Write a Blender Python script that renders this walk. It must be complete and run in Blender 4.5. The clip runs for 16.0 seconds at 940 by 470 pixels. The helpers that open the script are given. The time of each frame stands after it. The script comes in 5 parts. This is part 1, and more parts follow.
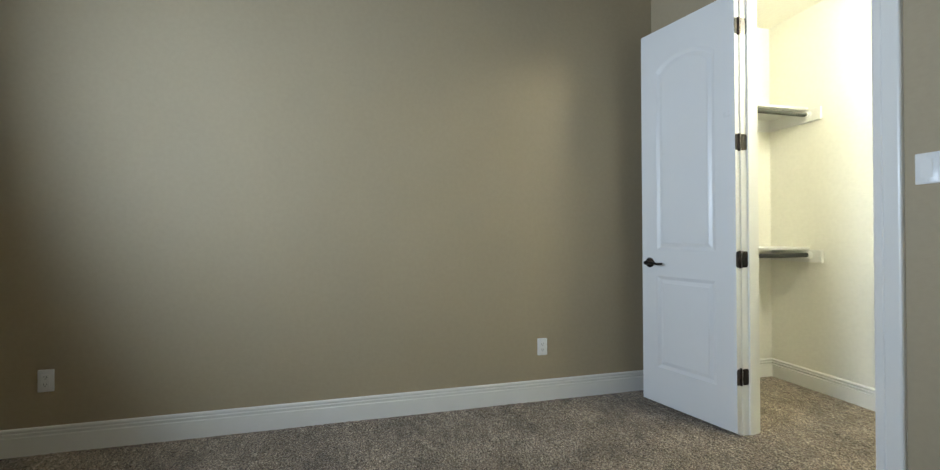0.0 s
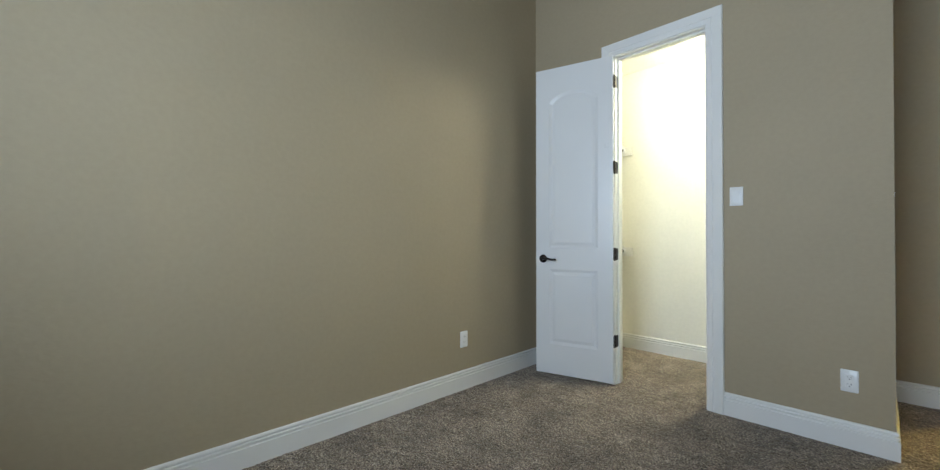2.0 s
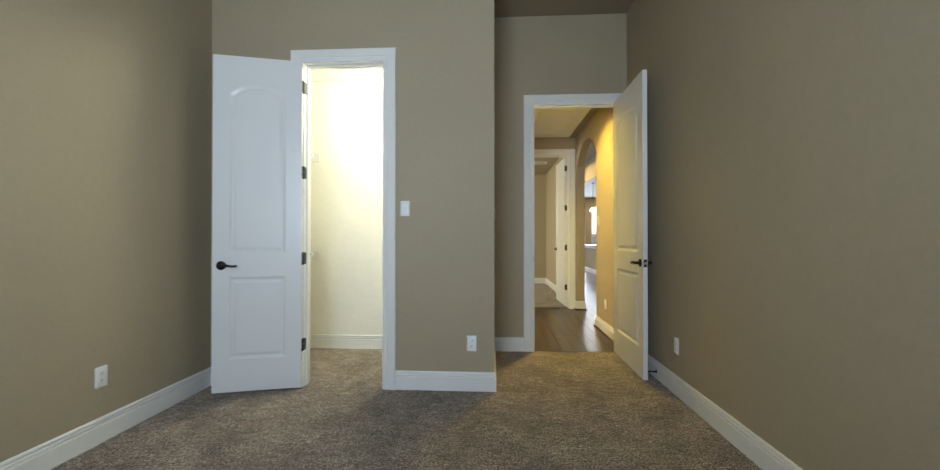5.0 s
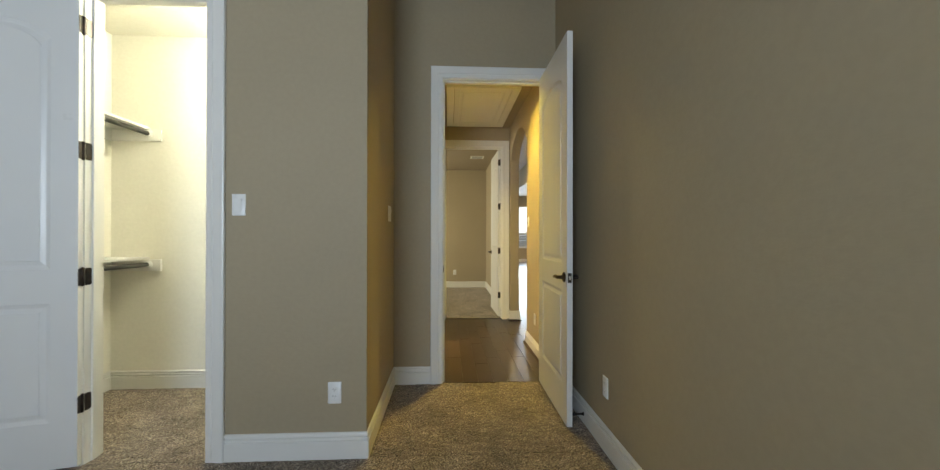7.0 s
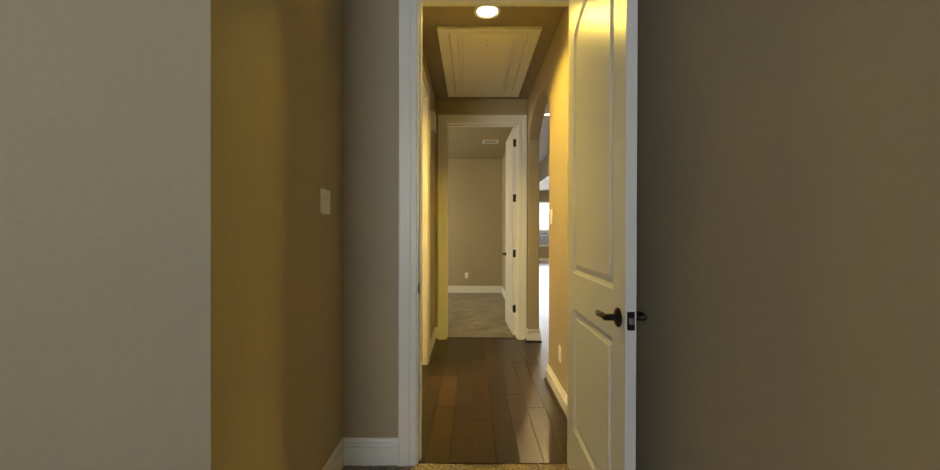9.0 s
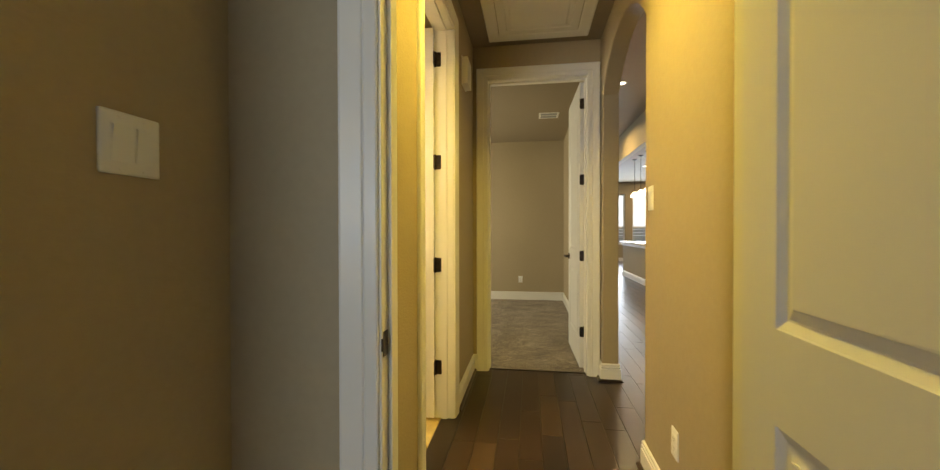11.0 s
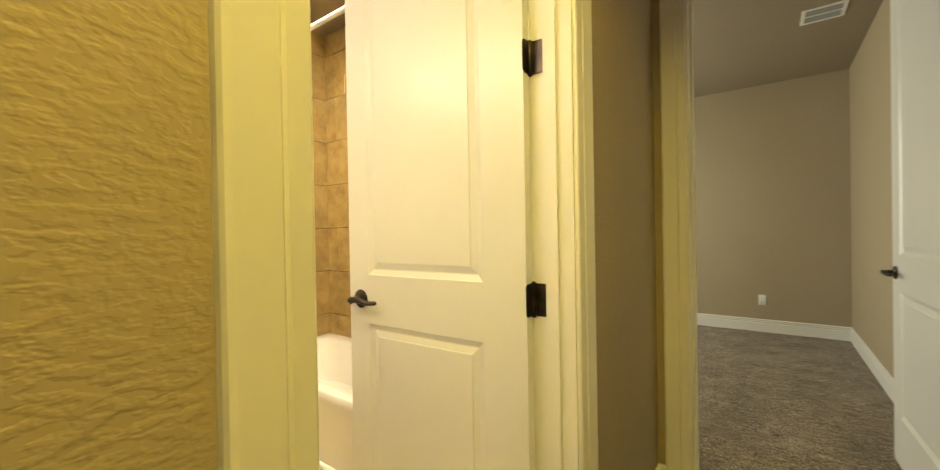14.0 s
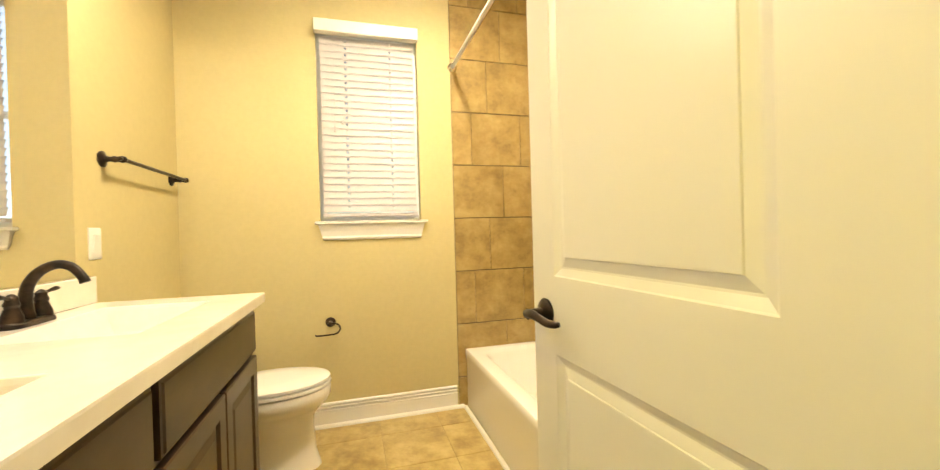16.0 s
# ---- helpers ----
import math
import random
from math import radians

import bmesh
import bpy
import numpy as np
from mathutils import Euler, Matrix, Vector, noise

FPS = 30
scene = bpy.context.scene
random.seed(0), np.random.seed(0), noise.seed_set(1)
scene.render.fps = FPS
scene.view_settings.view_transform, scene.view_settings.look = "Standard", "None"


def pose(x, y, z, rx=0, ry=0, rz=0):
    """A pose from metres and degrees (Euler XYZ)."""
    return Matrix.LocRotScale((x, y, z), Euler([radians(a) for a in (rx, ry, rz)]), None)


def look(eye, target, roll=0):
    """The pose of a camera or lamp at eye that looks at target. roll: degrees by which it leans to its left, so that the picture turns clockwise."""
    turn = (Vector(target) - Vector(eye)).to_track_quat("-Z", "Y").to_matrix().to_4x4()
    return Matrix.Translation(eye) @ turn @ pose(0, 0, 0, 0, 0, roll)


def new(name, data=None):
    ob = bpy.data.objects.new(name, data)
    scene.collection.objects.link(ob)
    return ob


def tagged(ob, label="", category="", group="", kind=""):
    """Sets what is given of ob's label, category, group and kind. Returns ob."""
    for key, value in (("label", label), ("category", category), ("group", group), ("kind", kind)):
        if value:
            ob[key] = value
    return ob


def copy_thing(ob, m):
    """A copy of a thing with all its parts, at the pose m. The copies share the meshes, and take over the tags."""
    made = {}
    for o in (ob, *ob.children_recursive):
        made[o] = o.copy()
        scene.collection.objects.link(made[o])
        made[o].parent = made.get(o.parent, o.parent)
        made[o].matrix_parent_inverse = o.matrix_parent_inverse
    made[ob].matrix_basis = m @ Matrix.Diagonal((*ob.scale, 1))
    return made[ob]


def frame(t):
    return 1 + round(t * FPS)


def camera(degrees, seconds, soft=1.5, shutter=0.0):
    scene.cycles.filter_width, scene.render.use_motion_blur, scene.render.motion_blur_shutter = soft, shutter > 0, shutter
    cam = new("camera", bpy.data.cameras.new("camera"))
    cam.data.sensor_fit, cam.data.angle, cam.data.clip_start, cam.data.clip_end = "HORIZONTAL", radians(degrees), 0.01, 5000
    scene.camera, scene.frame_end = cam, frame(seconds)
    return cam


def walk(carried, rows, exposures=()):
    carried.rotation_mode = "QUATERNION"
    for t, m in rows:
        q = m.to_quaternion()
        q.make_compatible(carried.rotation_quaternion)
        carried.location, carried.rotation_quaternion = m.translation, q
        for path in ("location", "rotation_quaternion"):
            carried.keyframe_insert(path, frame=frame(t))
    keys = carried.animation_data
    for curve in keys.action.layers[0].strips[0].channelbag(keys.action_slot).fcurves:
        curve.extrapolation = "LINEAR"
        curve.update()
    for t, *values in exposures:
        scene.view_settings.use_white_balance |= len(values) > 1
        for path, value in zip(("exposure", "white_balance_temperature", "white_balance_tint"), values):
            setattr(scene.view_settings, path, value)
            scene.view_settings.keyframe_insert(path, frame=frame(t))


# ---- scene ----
cam = camera(98.5, 16.0, soft=1.25, shutter=0.25)

PATH = [
    (0, (0.382, -1.989, 1.105), (-1.562, -1.519, 1.116), -0.3),
    (0.5, (0.337, -2.223, 1.151), (-1.529, -1.504, 1.131), -0.3),
    (1, (0.222, -2.474, 1.119), (-1.515, -1.483, 1.119), -0.0),
    (1.5, (0.09, -2.704, 1.105), (-1.505, -1.496, 1.119), -0.1),
    (2, (-0.033, -2.897, 1.094), (-1.465, -1.501, 1.11), 0.0),
    (2.5, (-0.126, -3.018, 1.078), (-1.38, -1.46, 1.1), -0.1),
    (3, (-0.172, -3.088, 1.063), (-1.221, -1.386, 1.089), -0.1),
    (3.5, (-0.206, -3.115, 1.087), (-1.033, -1.294, 1.102), -0.1),
    (4, (-0.171, -3.103, 1.094), (-0.735, -1.184, 1.113), -0.0),
    (4.5, (-0.092, -3.066, 1.106), (-0.42, -1.093, 1.127), -0.1),
    (5, (-0.011, -2.998, 1.127), (-0.124, -1.001, 1.143), -0.0),
    (5.2, (0.01, -2.965, 1.124), (-0.023, -0.966, 1.146), -0.0),
    (7.5, (0.535, -1.908, 1.2), (0.643, 0.089, 1.201), 0.1),
    (8, (0.587, -1.612, 1.205), (0.669, 0.387, 1.202), 0.1),
    (8.5, (0.63, -1.324, 1.212), (0.668, 0.676, 1.206), 0.1),
    (10.8, (0.748, 0.026, 1.193), (0.503, 2.01, 1.172), -0.0),
    (11, (0.742, 0.156, 1.191), (0.45, 2.135, 1.17), -0.1),
    (11.5, (0.734, 0.451, 1.175), (0.312, 2.406, 1.157), -0.3),
    (12, (0.729, 0.748, 1.171), (0.16, 2.665, 1.148), -0.5),
    (12.5, (0.736, 1.006, 1.162), (0.031, 2.878, 1.137), -0.6),
    (13, (0.753, 1.251, 1.157), (-0.065, 3.076, 1.131), -0.6),
    (13.5, (0.738, 1.488, 1.179), (-0.231, 3.238, 1.156), -0.8),
    (14, (0.667, 1.683, 1.16), (-0.526, 3.289, 1.145), -1.0),
    (14.5, (0.589, 1.841, 1.133), (-0.842, 3.238, 1.113), -1.2),
    (15, (0.516, 1.982, 1.116), (-1.127, 3.122, 1.099), -1.5),
    (15.5, (0.434, 2.104, 1.116), (-1.364, 2.981, 1.1), -1.6),
    (16, (0.334, 2.188, 1.117), (-1.588, 2.742, 1.104), -1.6),
]
walk(cam, [(t, look(eye, target, roll)) for t, eye, target, roll in PATH], [(0.0, -0.2, 6560, 10), (3.0, -0.24, 6500, 10), (5.2, -0.22, 6700, 10), (7.5, -0.38, 7150, 11), (8.7, -0.52, 7900, 12), (11.0, -0.56, 7700, 12), (12.0, -0.55, 7300, 11), (13.0, -0.44, 6850, 10), (14.2, -0.55, 6500, 10), (15.0, -0.50, 6400, 10), (16.0, -0.52, 6450, 10)])


# ---- world, sun, daylight ----
world = bpy.data.worlds.new("sky")
scene.world = world
world.use_nodes = True
wn = world.node_tree
sky = wn.nodes.new("ShaderNodeTexSky")
sky.sky_type = "NISHITA"
sky.sun_disc = False
sky.sun_elevation, sky.sun_rotation = radians(57), radians(80)
wn.links.new(sky.outputs[0], wn.nodes["Background"].inputs[0])
wn.nodes["Background"].inputs[1].default_value = 0.15
sun = new("sun", bpy.data.lights.new("sun", "SUN"))
sun.data.energy, sun.data.angle, sun.data.color = 3.0, radians(0.5), (1.0, 0.95, 0.88)
sun.matrix_world = look((9, 1.6, 14), (0, 0, 0))


def area_lamp(name, eye, target, w, h, watts, color, spread=180):
    data = bpy.data.lights.new(name, "AREA")
    data.shape, data.size, data.size_y = "RECTANGLE", w, h
    data.energy, data.color, data.spread = watts, color, radians(spread)
    ob = new(name, data)
    ob.matrix_world = look(eye, target)
    return ob


def bulb(name, at, watts, color, size=0.05):
    data = bpy.data.lights.new(name, "POINT")
    data.energy, data.color, data.shadow_soft_size = watts, color, size
    ob = new(name, data)
    ob.location = at
    return ob


DAY = (0.62, 0.77, 0.96)
WARM = (1.0, 0.775, 0.14)
CLOSET_WARM = (0.98, 1.0, 0.84)
area_lamp("bedroom_window_daylight", (-0.45, -4.20, 1.70), (-0.75, 0, 2.60), 1.15, 1.4, 92, DAY, 146)
area_lamp("far_room_window_daylight", (-1.86, 5.6, 1.5), (0, 5.6, 1.2), 1.5, 1.5, 98, (0.92, 0.90, 0.70))
area_lamp("great_room_window_daylight", (4.6, 16.4, 1.6), (4.4, 8, 1.2), 5.0, 1.9, 430, DAY)
# fill lamp added in the living area, at a wall out of view
area_lamp("living_window_daylight", (-2.9, 11.5, 1.6), (3, 11.5, 1.2), 4.0, 2.0, 160, DAY)
area_lamp("bath_window_daylight", (-2.262, 2.3025, 1.775), (0, 2.3025, 1.775), 0.55, 1.1, 3.5, DAY)


def down_lamp(name, at, watts, color, size=0.12, spread=180):
    data = bpy.data.lights.new(name, "AREA")
    data.shape, data.size, data.energy, data.color, data.spread = "DISK", size, watts, color, radians(spread)
    ob = new(name, data)
    ob.matrix_world = look(at, (at[0], at[1] + 0.0001, 0))
    return ob


down_lamp("hall_can_lamp", (0.78, 1.76, 2.715), 37, WARM, 0.12, 136)
bulb("closet_lamp", (-0.75, 0.62, 2.56), 74, CLOSET_WARM, 0.12)
for i in range(3):
    bulb("vanity_lamp", (-1.10 + 0.30 * i, 1.425, 2.15), 18, (1.0, 0.83, 0.62), 0.02)
down_lamp("bath_can_lamp", (-1.15, 2.62, 2.715), 92, (1.0, 0.83, 0.55), 0.14)
for p in ((2.22, 7.1), (2.22, 4.2), (2.22, 10.0)):
    down_lamp("gallery_can_lamp", (p[0], p[1], 3.575), 74, (1.0, 0.77, 0.36), 0.12, 168)
for p in ((4.06, 12.5), (5.4, 15.6), (5.3, 10.2)):
    down_lamp("kitchen_can_lamp", (p[0], p[1], 3.025), 40, (1.0, 0.74, 0.42))


# ---- materials ----
def shader(name, color, rough=0.5, metal=0.0, spec=0.5, coat=0.0):
    m = bpy.data.materials.new(name)
    m.use_nodes = True
    b = m.node_tree.nodes["Principled BSDF"]
    b.inputs["Base Color"].default_value = (*color, 1)
    b.inputs["Roughness"].default_value = rough
    b.inputs["Metallic"].default_value = metal
    b.inputs["Specular IOR Level"].default_value = spec
    b.inputs["Coat Weight"].default_value = coat
    return m, m.node_tree, b


def coords(nt, scale=(1, 1, 1), kind="Object"):
    tc = nt.nodes.new("ShaderNodeTexCoord")
    mp = nt.nodes.new("ShaderNodeMapping")
    mp.inputs["Scale"].default_value = scale
    nt.links.new(tc.outputs[kind], mp.inputs[0])
    return mp.outputs[0]


def noise_tex(nt, vec, scale, detail=3, rough=0.5):
    n = nt.nodes.new("ShaderNodeTexNoise")
    n.inputs["Scale"].default_value, n.inputs["Detail"].default_value = scale, detail
    n.inputs["Roughness"].default_value = rough
    nt.links.new(vec, n.inputs["Vector"])
    return n.outputs["Fac"]


def ramp(nt, fac, stops):
    r = nt.nodes.new("ShaderNodeValToRGB")
    while len(r.color_ramp.elements) < len(stops):
        r.color_ramp.elements.new(0.5)
    for e, (p, c) in zip(r.color_ramp.elements, stops):
        e.position, e.color = p, (*c, 1)
    nt.links.new(fac, r.inputs[0])
    return r.outputs[0]


def mixed(nt, fac, a, b, mode="MIX"):
    m = nt.nodes.new("ShaderNodeMix")
    m.data_type, m.blend_type = "RGBA", mode
    for val, sock in ((fac, m.inputs["Factor"]), (a, m.inputs[6]), (b, m.inputs[7])):
        if isinstance(val, (int, float)):
            sock.default_value = val
        elif isinstance(val, tuple):
            sock.default_value = (*val, 1)
        else:
            nt.links.new(val, sock)
    return m.outputs[2]


def bumped(nt, b, height, strength, distance, before=None):
    n = nt.nodes.new("ShaderNodeBump")
    n.inputs["Strength"].default_value, n.inputs["Distance"].default_value = strength, distance
    nt.links.new(height, n.inputs["Height"])
    if before is not None:
        nt.links.new(before, n.inputs["Normal"])
    nt.links.new(n.outputs[0], b.inputs["Normal"])
    return n.outputs[0]


def plaster(name, color, relief=0.08, scale=58):
    m, nt, b = shader(name, color, 0.62, spec=0.3)
    v = coords(nt)
    big = noise_tex(nt, v, 1.3, 3)
    fine = noise_tex(nt, v, 40, 3)
    c = mixed(nt, ramp(nt, big, [(0.3, (0, 0, 0)), (0.7, (1, 1, 1))]), tuple(k * 0.965 for k in color), tuple(min(1, k * 1.03) for k in color))
    c = mixed(nt, 0.10, c, ramp(nt, fine, [(0.35, tuple(k * 0.8 for k in color)), (0.65, tuple(min(1, k * 1.15) for k in color))]))
    nt.links.new(c, b.inputs["Base Color"])
    peel = ramp(nt, noise_tex(nt, coords(nt, (0.6, 0.6, 1.2)), scale, 2, 0.45), [(0.42, (0, 0, 0)), (0.60, (1, 1, 1))])
    bumped(nt, b, peel, relief, 0.0022)
    return m


def painted(name, color, rough=0.33):
    m, nt, b = shader(name, color, rough, spec=0.45)
    v = coords(nt)
    c = mixed(nt, noise_tex(nt, v, 3, 4), tuple(k * 0.96 for k in color), tuple(min(1, k * 1.02) for k in color))
    nt.links.new(c, b.inputs["Base Color"])
    vr = coords(nt, (1, 1, 0.12))
    bumped(nt, b, noise_tex(nt, vr, 260, 2), 0.10, 0.0006)
    r = nt.nodes.new("ShaderNodeMapRange")
    nt.links.new(noise_tex(nt, v, 9, 3), r.inputs[0])
    r.inputs[3].default_value, r.inputs[4].default_value = rough - 0.06, rough + 0.08
    nt.links.new(r.outputs[0], b.inputs["Roughness"])
    return m


M_WALL = plaster("tan_wall_paint", (0.395, 0.328, 0.220))
M_HALL = plaster("tan_hall_wall_paint", (0.395, 0.328, 0.220), 0.24, 88)
# the tan wall paint again, with the bathroom's bright light put into its colour
M_WALL_BATH_LIT = plaster("tan_wall_paint_bathroom_lit", (0.575, 0.50, 0.26), 0.06)
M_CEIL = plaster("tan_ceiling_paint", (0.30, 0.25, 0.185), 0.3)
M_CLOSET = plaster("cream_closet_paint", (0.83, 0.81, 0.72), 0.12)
M_TRIM = painted("white_trim_paint", (0.80, 0.79, 0.75))
M_DOOR = painted("white_door_paint", (0.78, 0.78, 0.76), 0.30)
M_PLATE = shader("white_plastic", (0.82, 0.82, 0.80), 0.3)[0]
M_SLOT = shader("dark_slot", (0.03, 0.03, 0.03), 0.6)[0]
M_METAL = shader("brushed_nickel", (0.55, 0.53, 0.50), 0.28, 1.0)[0]
M_ROD = shader("grey_closet_rod", (0.048, 0.044, 0.040), 0.42, 0.25)[0]
M_CHROME = shader("chrome", (0.85, 0.85, 0.85), 0.12, 1.0)[0]
M_PORC = shader("white_porcelain", (0.84, 0.83, 0.80), 0.10, coat=0.3)[0]
M_ACRYL = shader("white_acrylic_tub", (0.84, 0.83, 0.80), 0.16, coat=0.2)[0]
M_VENT = shader("grey_vent_slat", (0.36, 0.38, 0.40), 0.5)[0]
M_BLACK = shader("black_rubber", (0.02, 0.02, 0.02), 0.5)[0]


def bronze():
    m, nt, b = shader("oil_rubbed_bronze", (0.035, 0.028, 0.024), 0.32, 0.75)
    v = coords(nt)
    c = ramp(nt, noise_tex(nt, v, 30, 4), [(0.4, (0.022, 0.019, 0.018)), (0.75, (0.075, 0.05, 0.035))])
    nt.links.new(c, b.inputs["Base Color"])
    return m


M_BRONZE = bronze()


def carpet():
    m, nt, b = shader("speckled_brown_carpet", (0.3, 0.25, 0.2), 0.95, spec=0.1)
    v = coords(nt)
    speck = ramp(nt, noise_tex(nt, v, 120, 3, 0.75), [(0.38, (0.040, 0.028, 0.019)), (0.47, (0.175, 0.133, 0.096)), (0.54, (0.31, 0.252, 0.194)), (0.64, (0.60, 0.52, 0.42))])
    patch = ramp(nt, noise_tex(nt, v, 3.2, 5, 0.65), [(0.36, (0.70, 0.69, 0.68)), (0.64, (1.22, 1.22, 1.22))])
    brushed = ramp(nt, noise_tex(nt, coords(nt, (1.0, 2.2, 1)), 11, 4, 0.6), [(0.36, (0.76, 0.75, 0.74)), (0.66, (1.18, 1.18, 1.18))])
    patch = mixed(nt, 1.0, patch, brushed, "MULTIPLY")
    clump = ramp(nt, noise_tex(nt, v, 40, 3, 0.6), [(0.35, (0.80, 0.80, 0.79)), (0.65, (1.16, 1.16, 1.16))])
    c = mixed(nt, 1.0, mixed(nt, 1.0, speck, patch, "MULTIPLY"), clump, "MULTIPLY")
    nt.links.new(c, b.inputs["Base Color"])
    b.inputs["Sheen Weight"].default_value = 0.2
    one = bumped(nt, b, noise_tex(nt, v, 150, 3, 0.7), 0.9, 0.006)
    bumped(nt, b, noise_tex(nt, v, 30, 3), 0.5, 0.012, one)
    return m


M_CARPET = carpet()


def wood_floor():
    m, nt, b = shader("dark_hand_scraped_wood", (0.09, 0.05, 0.03), 0.30, spec=0.5)
    v = coords(nt, (5, 1.0, 5))
    info = nt.nodes.new("ShaderNodeObjectInfo")
    geo = nt.nodes.new("ShaderNodeNewGeometry")
    add = nt.nodes.new("ShaderNodeVectorMath")
    rnd = nt.nodes.new("ShaderNodeMath")
    rnd.operation = "ADD"
    nt.links.new(info.outputs["Random"], rnd.inputs[0])
    nt.links.new(geo.outputs["Random Per Island"], rnd.inputs[1])
    fr = nt.nodes.new("ShaderNodeMath")
    fr.operation = "FRACT"
    nt.links.new(rnd.outputs[0], fr.inputs[0])
    comb = nt.nodes.new("ShaderNodeVectorMath")
    comb.operation = "SCALE"
    comb.inputs[0].default_value = (37, 51, 13)
    nt.links.new(fr.outputs[0], comb.inputs["Scale"])
    nt.links.new(v, add.inputs[0])
    nt.links.new(comb.outputs[0], add.inputs[1])
    grain = noise_tex(nt, add.outputs[0], 5, 3, 0.55)
    blotch = noise_tex(nt, coords(nt, (1.6, 1, 1)), 3.2, 4)
    tone = ramp(nt, fr.outputs[0], [(0.0, (0.017, 0.0095, 0.0055)), (0.35, (0.034, 0.018, 0.0095)), (0.7, (0.026, 0.0145, 0.0085)), (1.0, (0.058, 0.032, 0.016))])
    g = ramp(nt, grain, [(0.3, (0.90, 0.89, 0.88)), (0.65, (1.07, 1.06, 1.06))])
    c = mixed(nt, 1.0, tone, g, "MULTIPLY")
    c = mixed(nt, 1.0, c, ramp(nt, blotch, [(0.3, (0.75, 0.75, 0.75)), (0.7, (1.2, 1.2, 1.2))]), "MULTIPLY")
    nt.links.new(c, b.inputs["Base Color"])
    r = nt.nodes.new("ShaderNodeMapRange")
    nt.links.new(grain, r.inputs[0])
    r.inputs[3].default_value, r.inputs[4].default_value = 0.27, 0.34
    nt.links.new(r.outputs[0], b.inputs["Roughness"])
    one = bumped(nt, b, grain, 0.02, 0.0004)
    bumped(nt, b, noise_tex(nt, coords(nt, (4, 1.0, 1)), 2.0, 1), 0.04, 0.003, one)
    return m


M_WOOD = wood_floor()


def stone_tile(name, dark, mid, light, rough):
    m, nt, b = shader(name, mid, rough, spec=0.5)
    info = nt.nodes.new("ShaderNodeObjectInfo")
    sc = nt.nodes.new("ShaderNodeVectorMath")
    sc.operation = "SCALE"
    sc.inputs[0].default_value = (17, 29, 41)
    nt.links.new(info.outputs["Random"], sc.inputs["Scale"])
    add = nt.nodes.new("ShaderNodeVectorMath")
    nt.links.new(coords(nt), add.inputs[0])
    nt.links.new(sc.outputs[0], add.inputs[1])
    cloud = noise_tex(nt, add.outputs[0], 7, 7, 0.68)
    vein = noise_tex(nt, add.outputs[0], 16, 5, 0.7)
    c = ramp(nt, cloud, [(0.33, dark), (0.5, mid), (0.68, light)])
    c = mixed(nt, ramp(nt, vein, [(0.55, (0, 0, 0)), (0.75, (0.55, 0.55, 0.55))]), c, light)
    c = mixed(nt, ramp(nt, vein, [(0.30, (0.45, 0.45, 0.45)), (0.42, (0, 0, 0))]), c, dark)
    nt.links.new(c, b.inputs["Base Color"])
    bumped(nt, b, cloud, 0.25, 0.002)
    return m


M_WTILE = stone_tile("brown_stone_wall_tile", (0.24, 0.165, 0.060), (0.36, 0.255, 0.092), (0.46, 0.345, 0.145), 0.36)
M_FTILE = stone_tile("beige_stone_floor_tile", (0.29, 0.205, 0.075), (0.45, 0.335, 0.125), (0.58, 0.46, 0.20), 0.38)
M_GROUT = plaster("brown_grout", (0.05, 0.035, 0.025), 0.2)
M_FGROUT = plaster("beige_grout", (0.40, 0.30, 0.12), 0.2)


def marble():
    m, nt, b = shader("cream_cultured_marble", (0.80, 0.76, 0.68), 0.16, coat=0.2)
    v = coords(nt)
    c = ramp(nt, noise_tex(nt, v, 6, 5, 0.6), [(0.35, (0.76, 0.72, 0.63)), (0.65, (0.83, 0.80, 0.73))])
    nt.links.new(c, b.inputs["Base Color"])
    return m


M_MARBLE = marble()


def cabinet_wood():
    m, nt, b = shader("dark_espresso_cabinet", (0.07, 0.045, 0.03), 0.34)
    v = coords(nt, (1.2, 12, 2.4))
    g = noise_tex(nt, v, 5, 6, 0.65)
    nt.links.new(ramp(nt, g, [(0.3, (0.024, 0.015, 0.009)), (0.7, (0.056, 0.035, 0.019))]), b.inputs["Base Color"])
    bumped(nt, b, g, 0.2, 0.001)
    return m


M_CAB = cabinet_wood()
M_FIX = shader("frosted_lamp_glass", (0.9, 0.88, 0.82), 0.4)[0]


def glowing(name, color, strength):
    m, nt, b = shader(name, color, 0.5)
    b.inputs["Emission Color"].default_value = (*color, 1)
    b.inputs["Emission Strength"].default_value = strength
    return m


M_GLOW = glowing("lit_can_lens", (1.0, 0.94, 0.80), 9)
M_SHADE = glowing("lit_pendant_glass", (1.0, 0.92, 0.75), 5)
M_MIRROR = shader("mirror_silver", (0.92, 0.93, 0.92), 0.01, 1.0)[0]


def pane_glass():
    m, nt, b = shader("window_glass", (1, 1, 1), 0.0)
    b.inputs["Transmission Weight"].default_value = 1.0
    b.inputs["IOR"].default_value = 1.02
    return m


M_GLASS = pane_glass()


def blind_slat():
    m, nt, b = shader("white_faux_wood_slat", (0.68, 0.64, 0.63), 0.42)
    t = nt.nodes.new("ShaderNodeBsdfTranslucent")
    t.inputs[0].default_value = (0.8, 0.8, 0.8, 1)
    mx = nt.nodes.new("ShaderNodeMixShader")
    mx.inputs[0].default_value = 0.16
    nt.links.new(b.outputs[0], mx.inputs[1])
    nt.links.new(t.outputs[0], mx.inputs[2])
    nt.links.new(mx.outputs[0], nt.nodes["Material Output"].inputs[0])
    return m


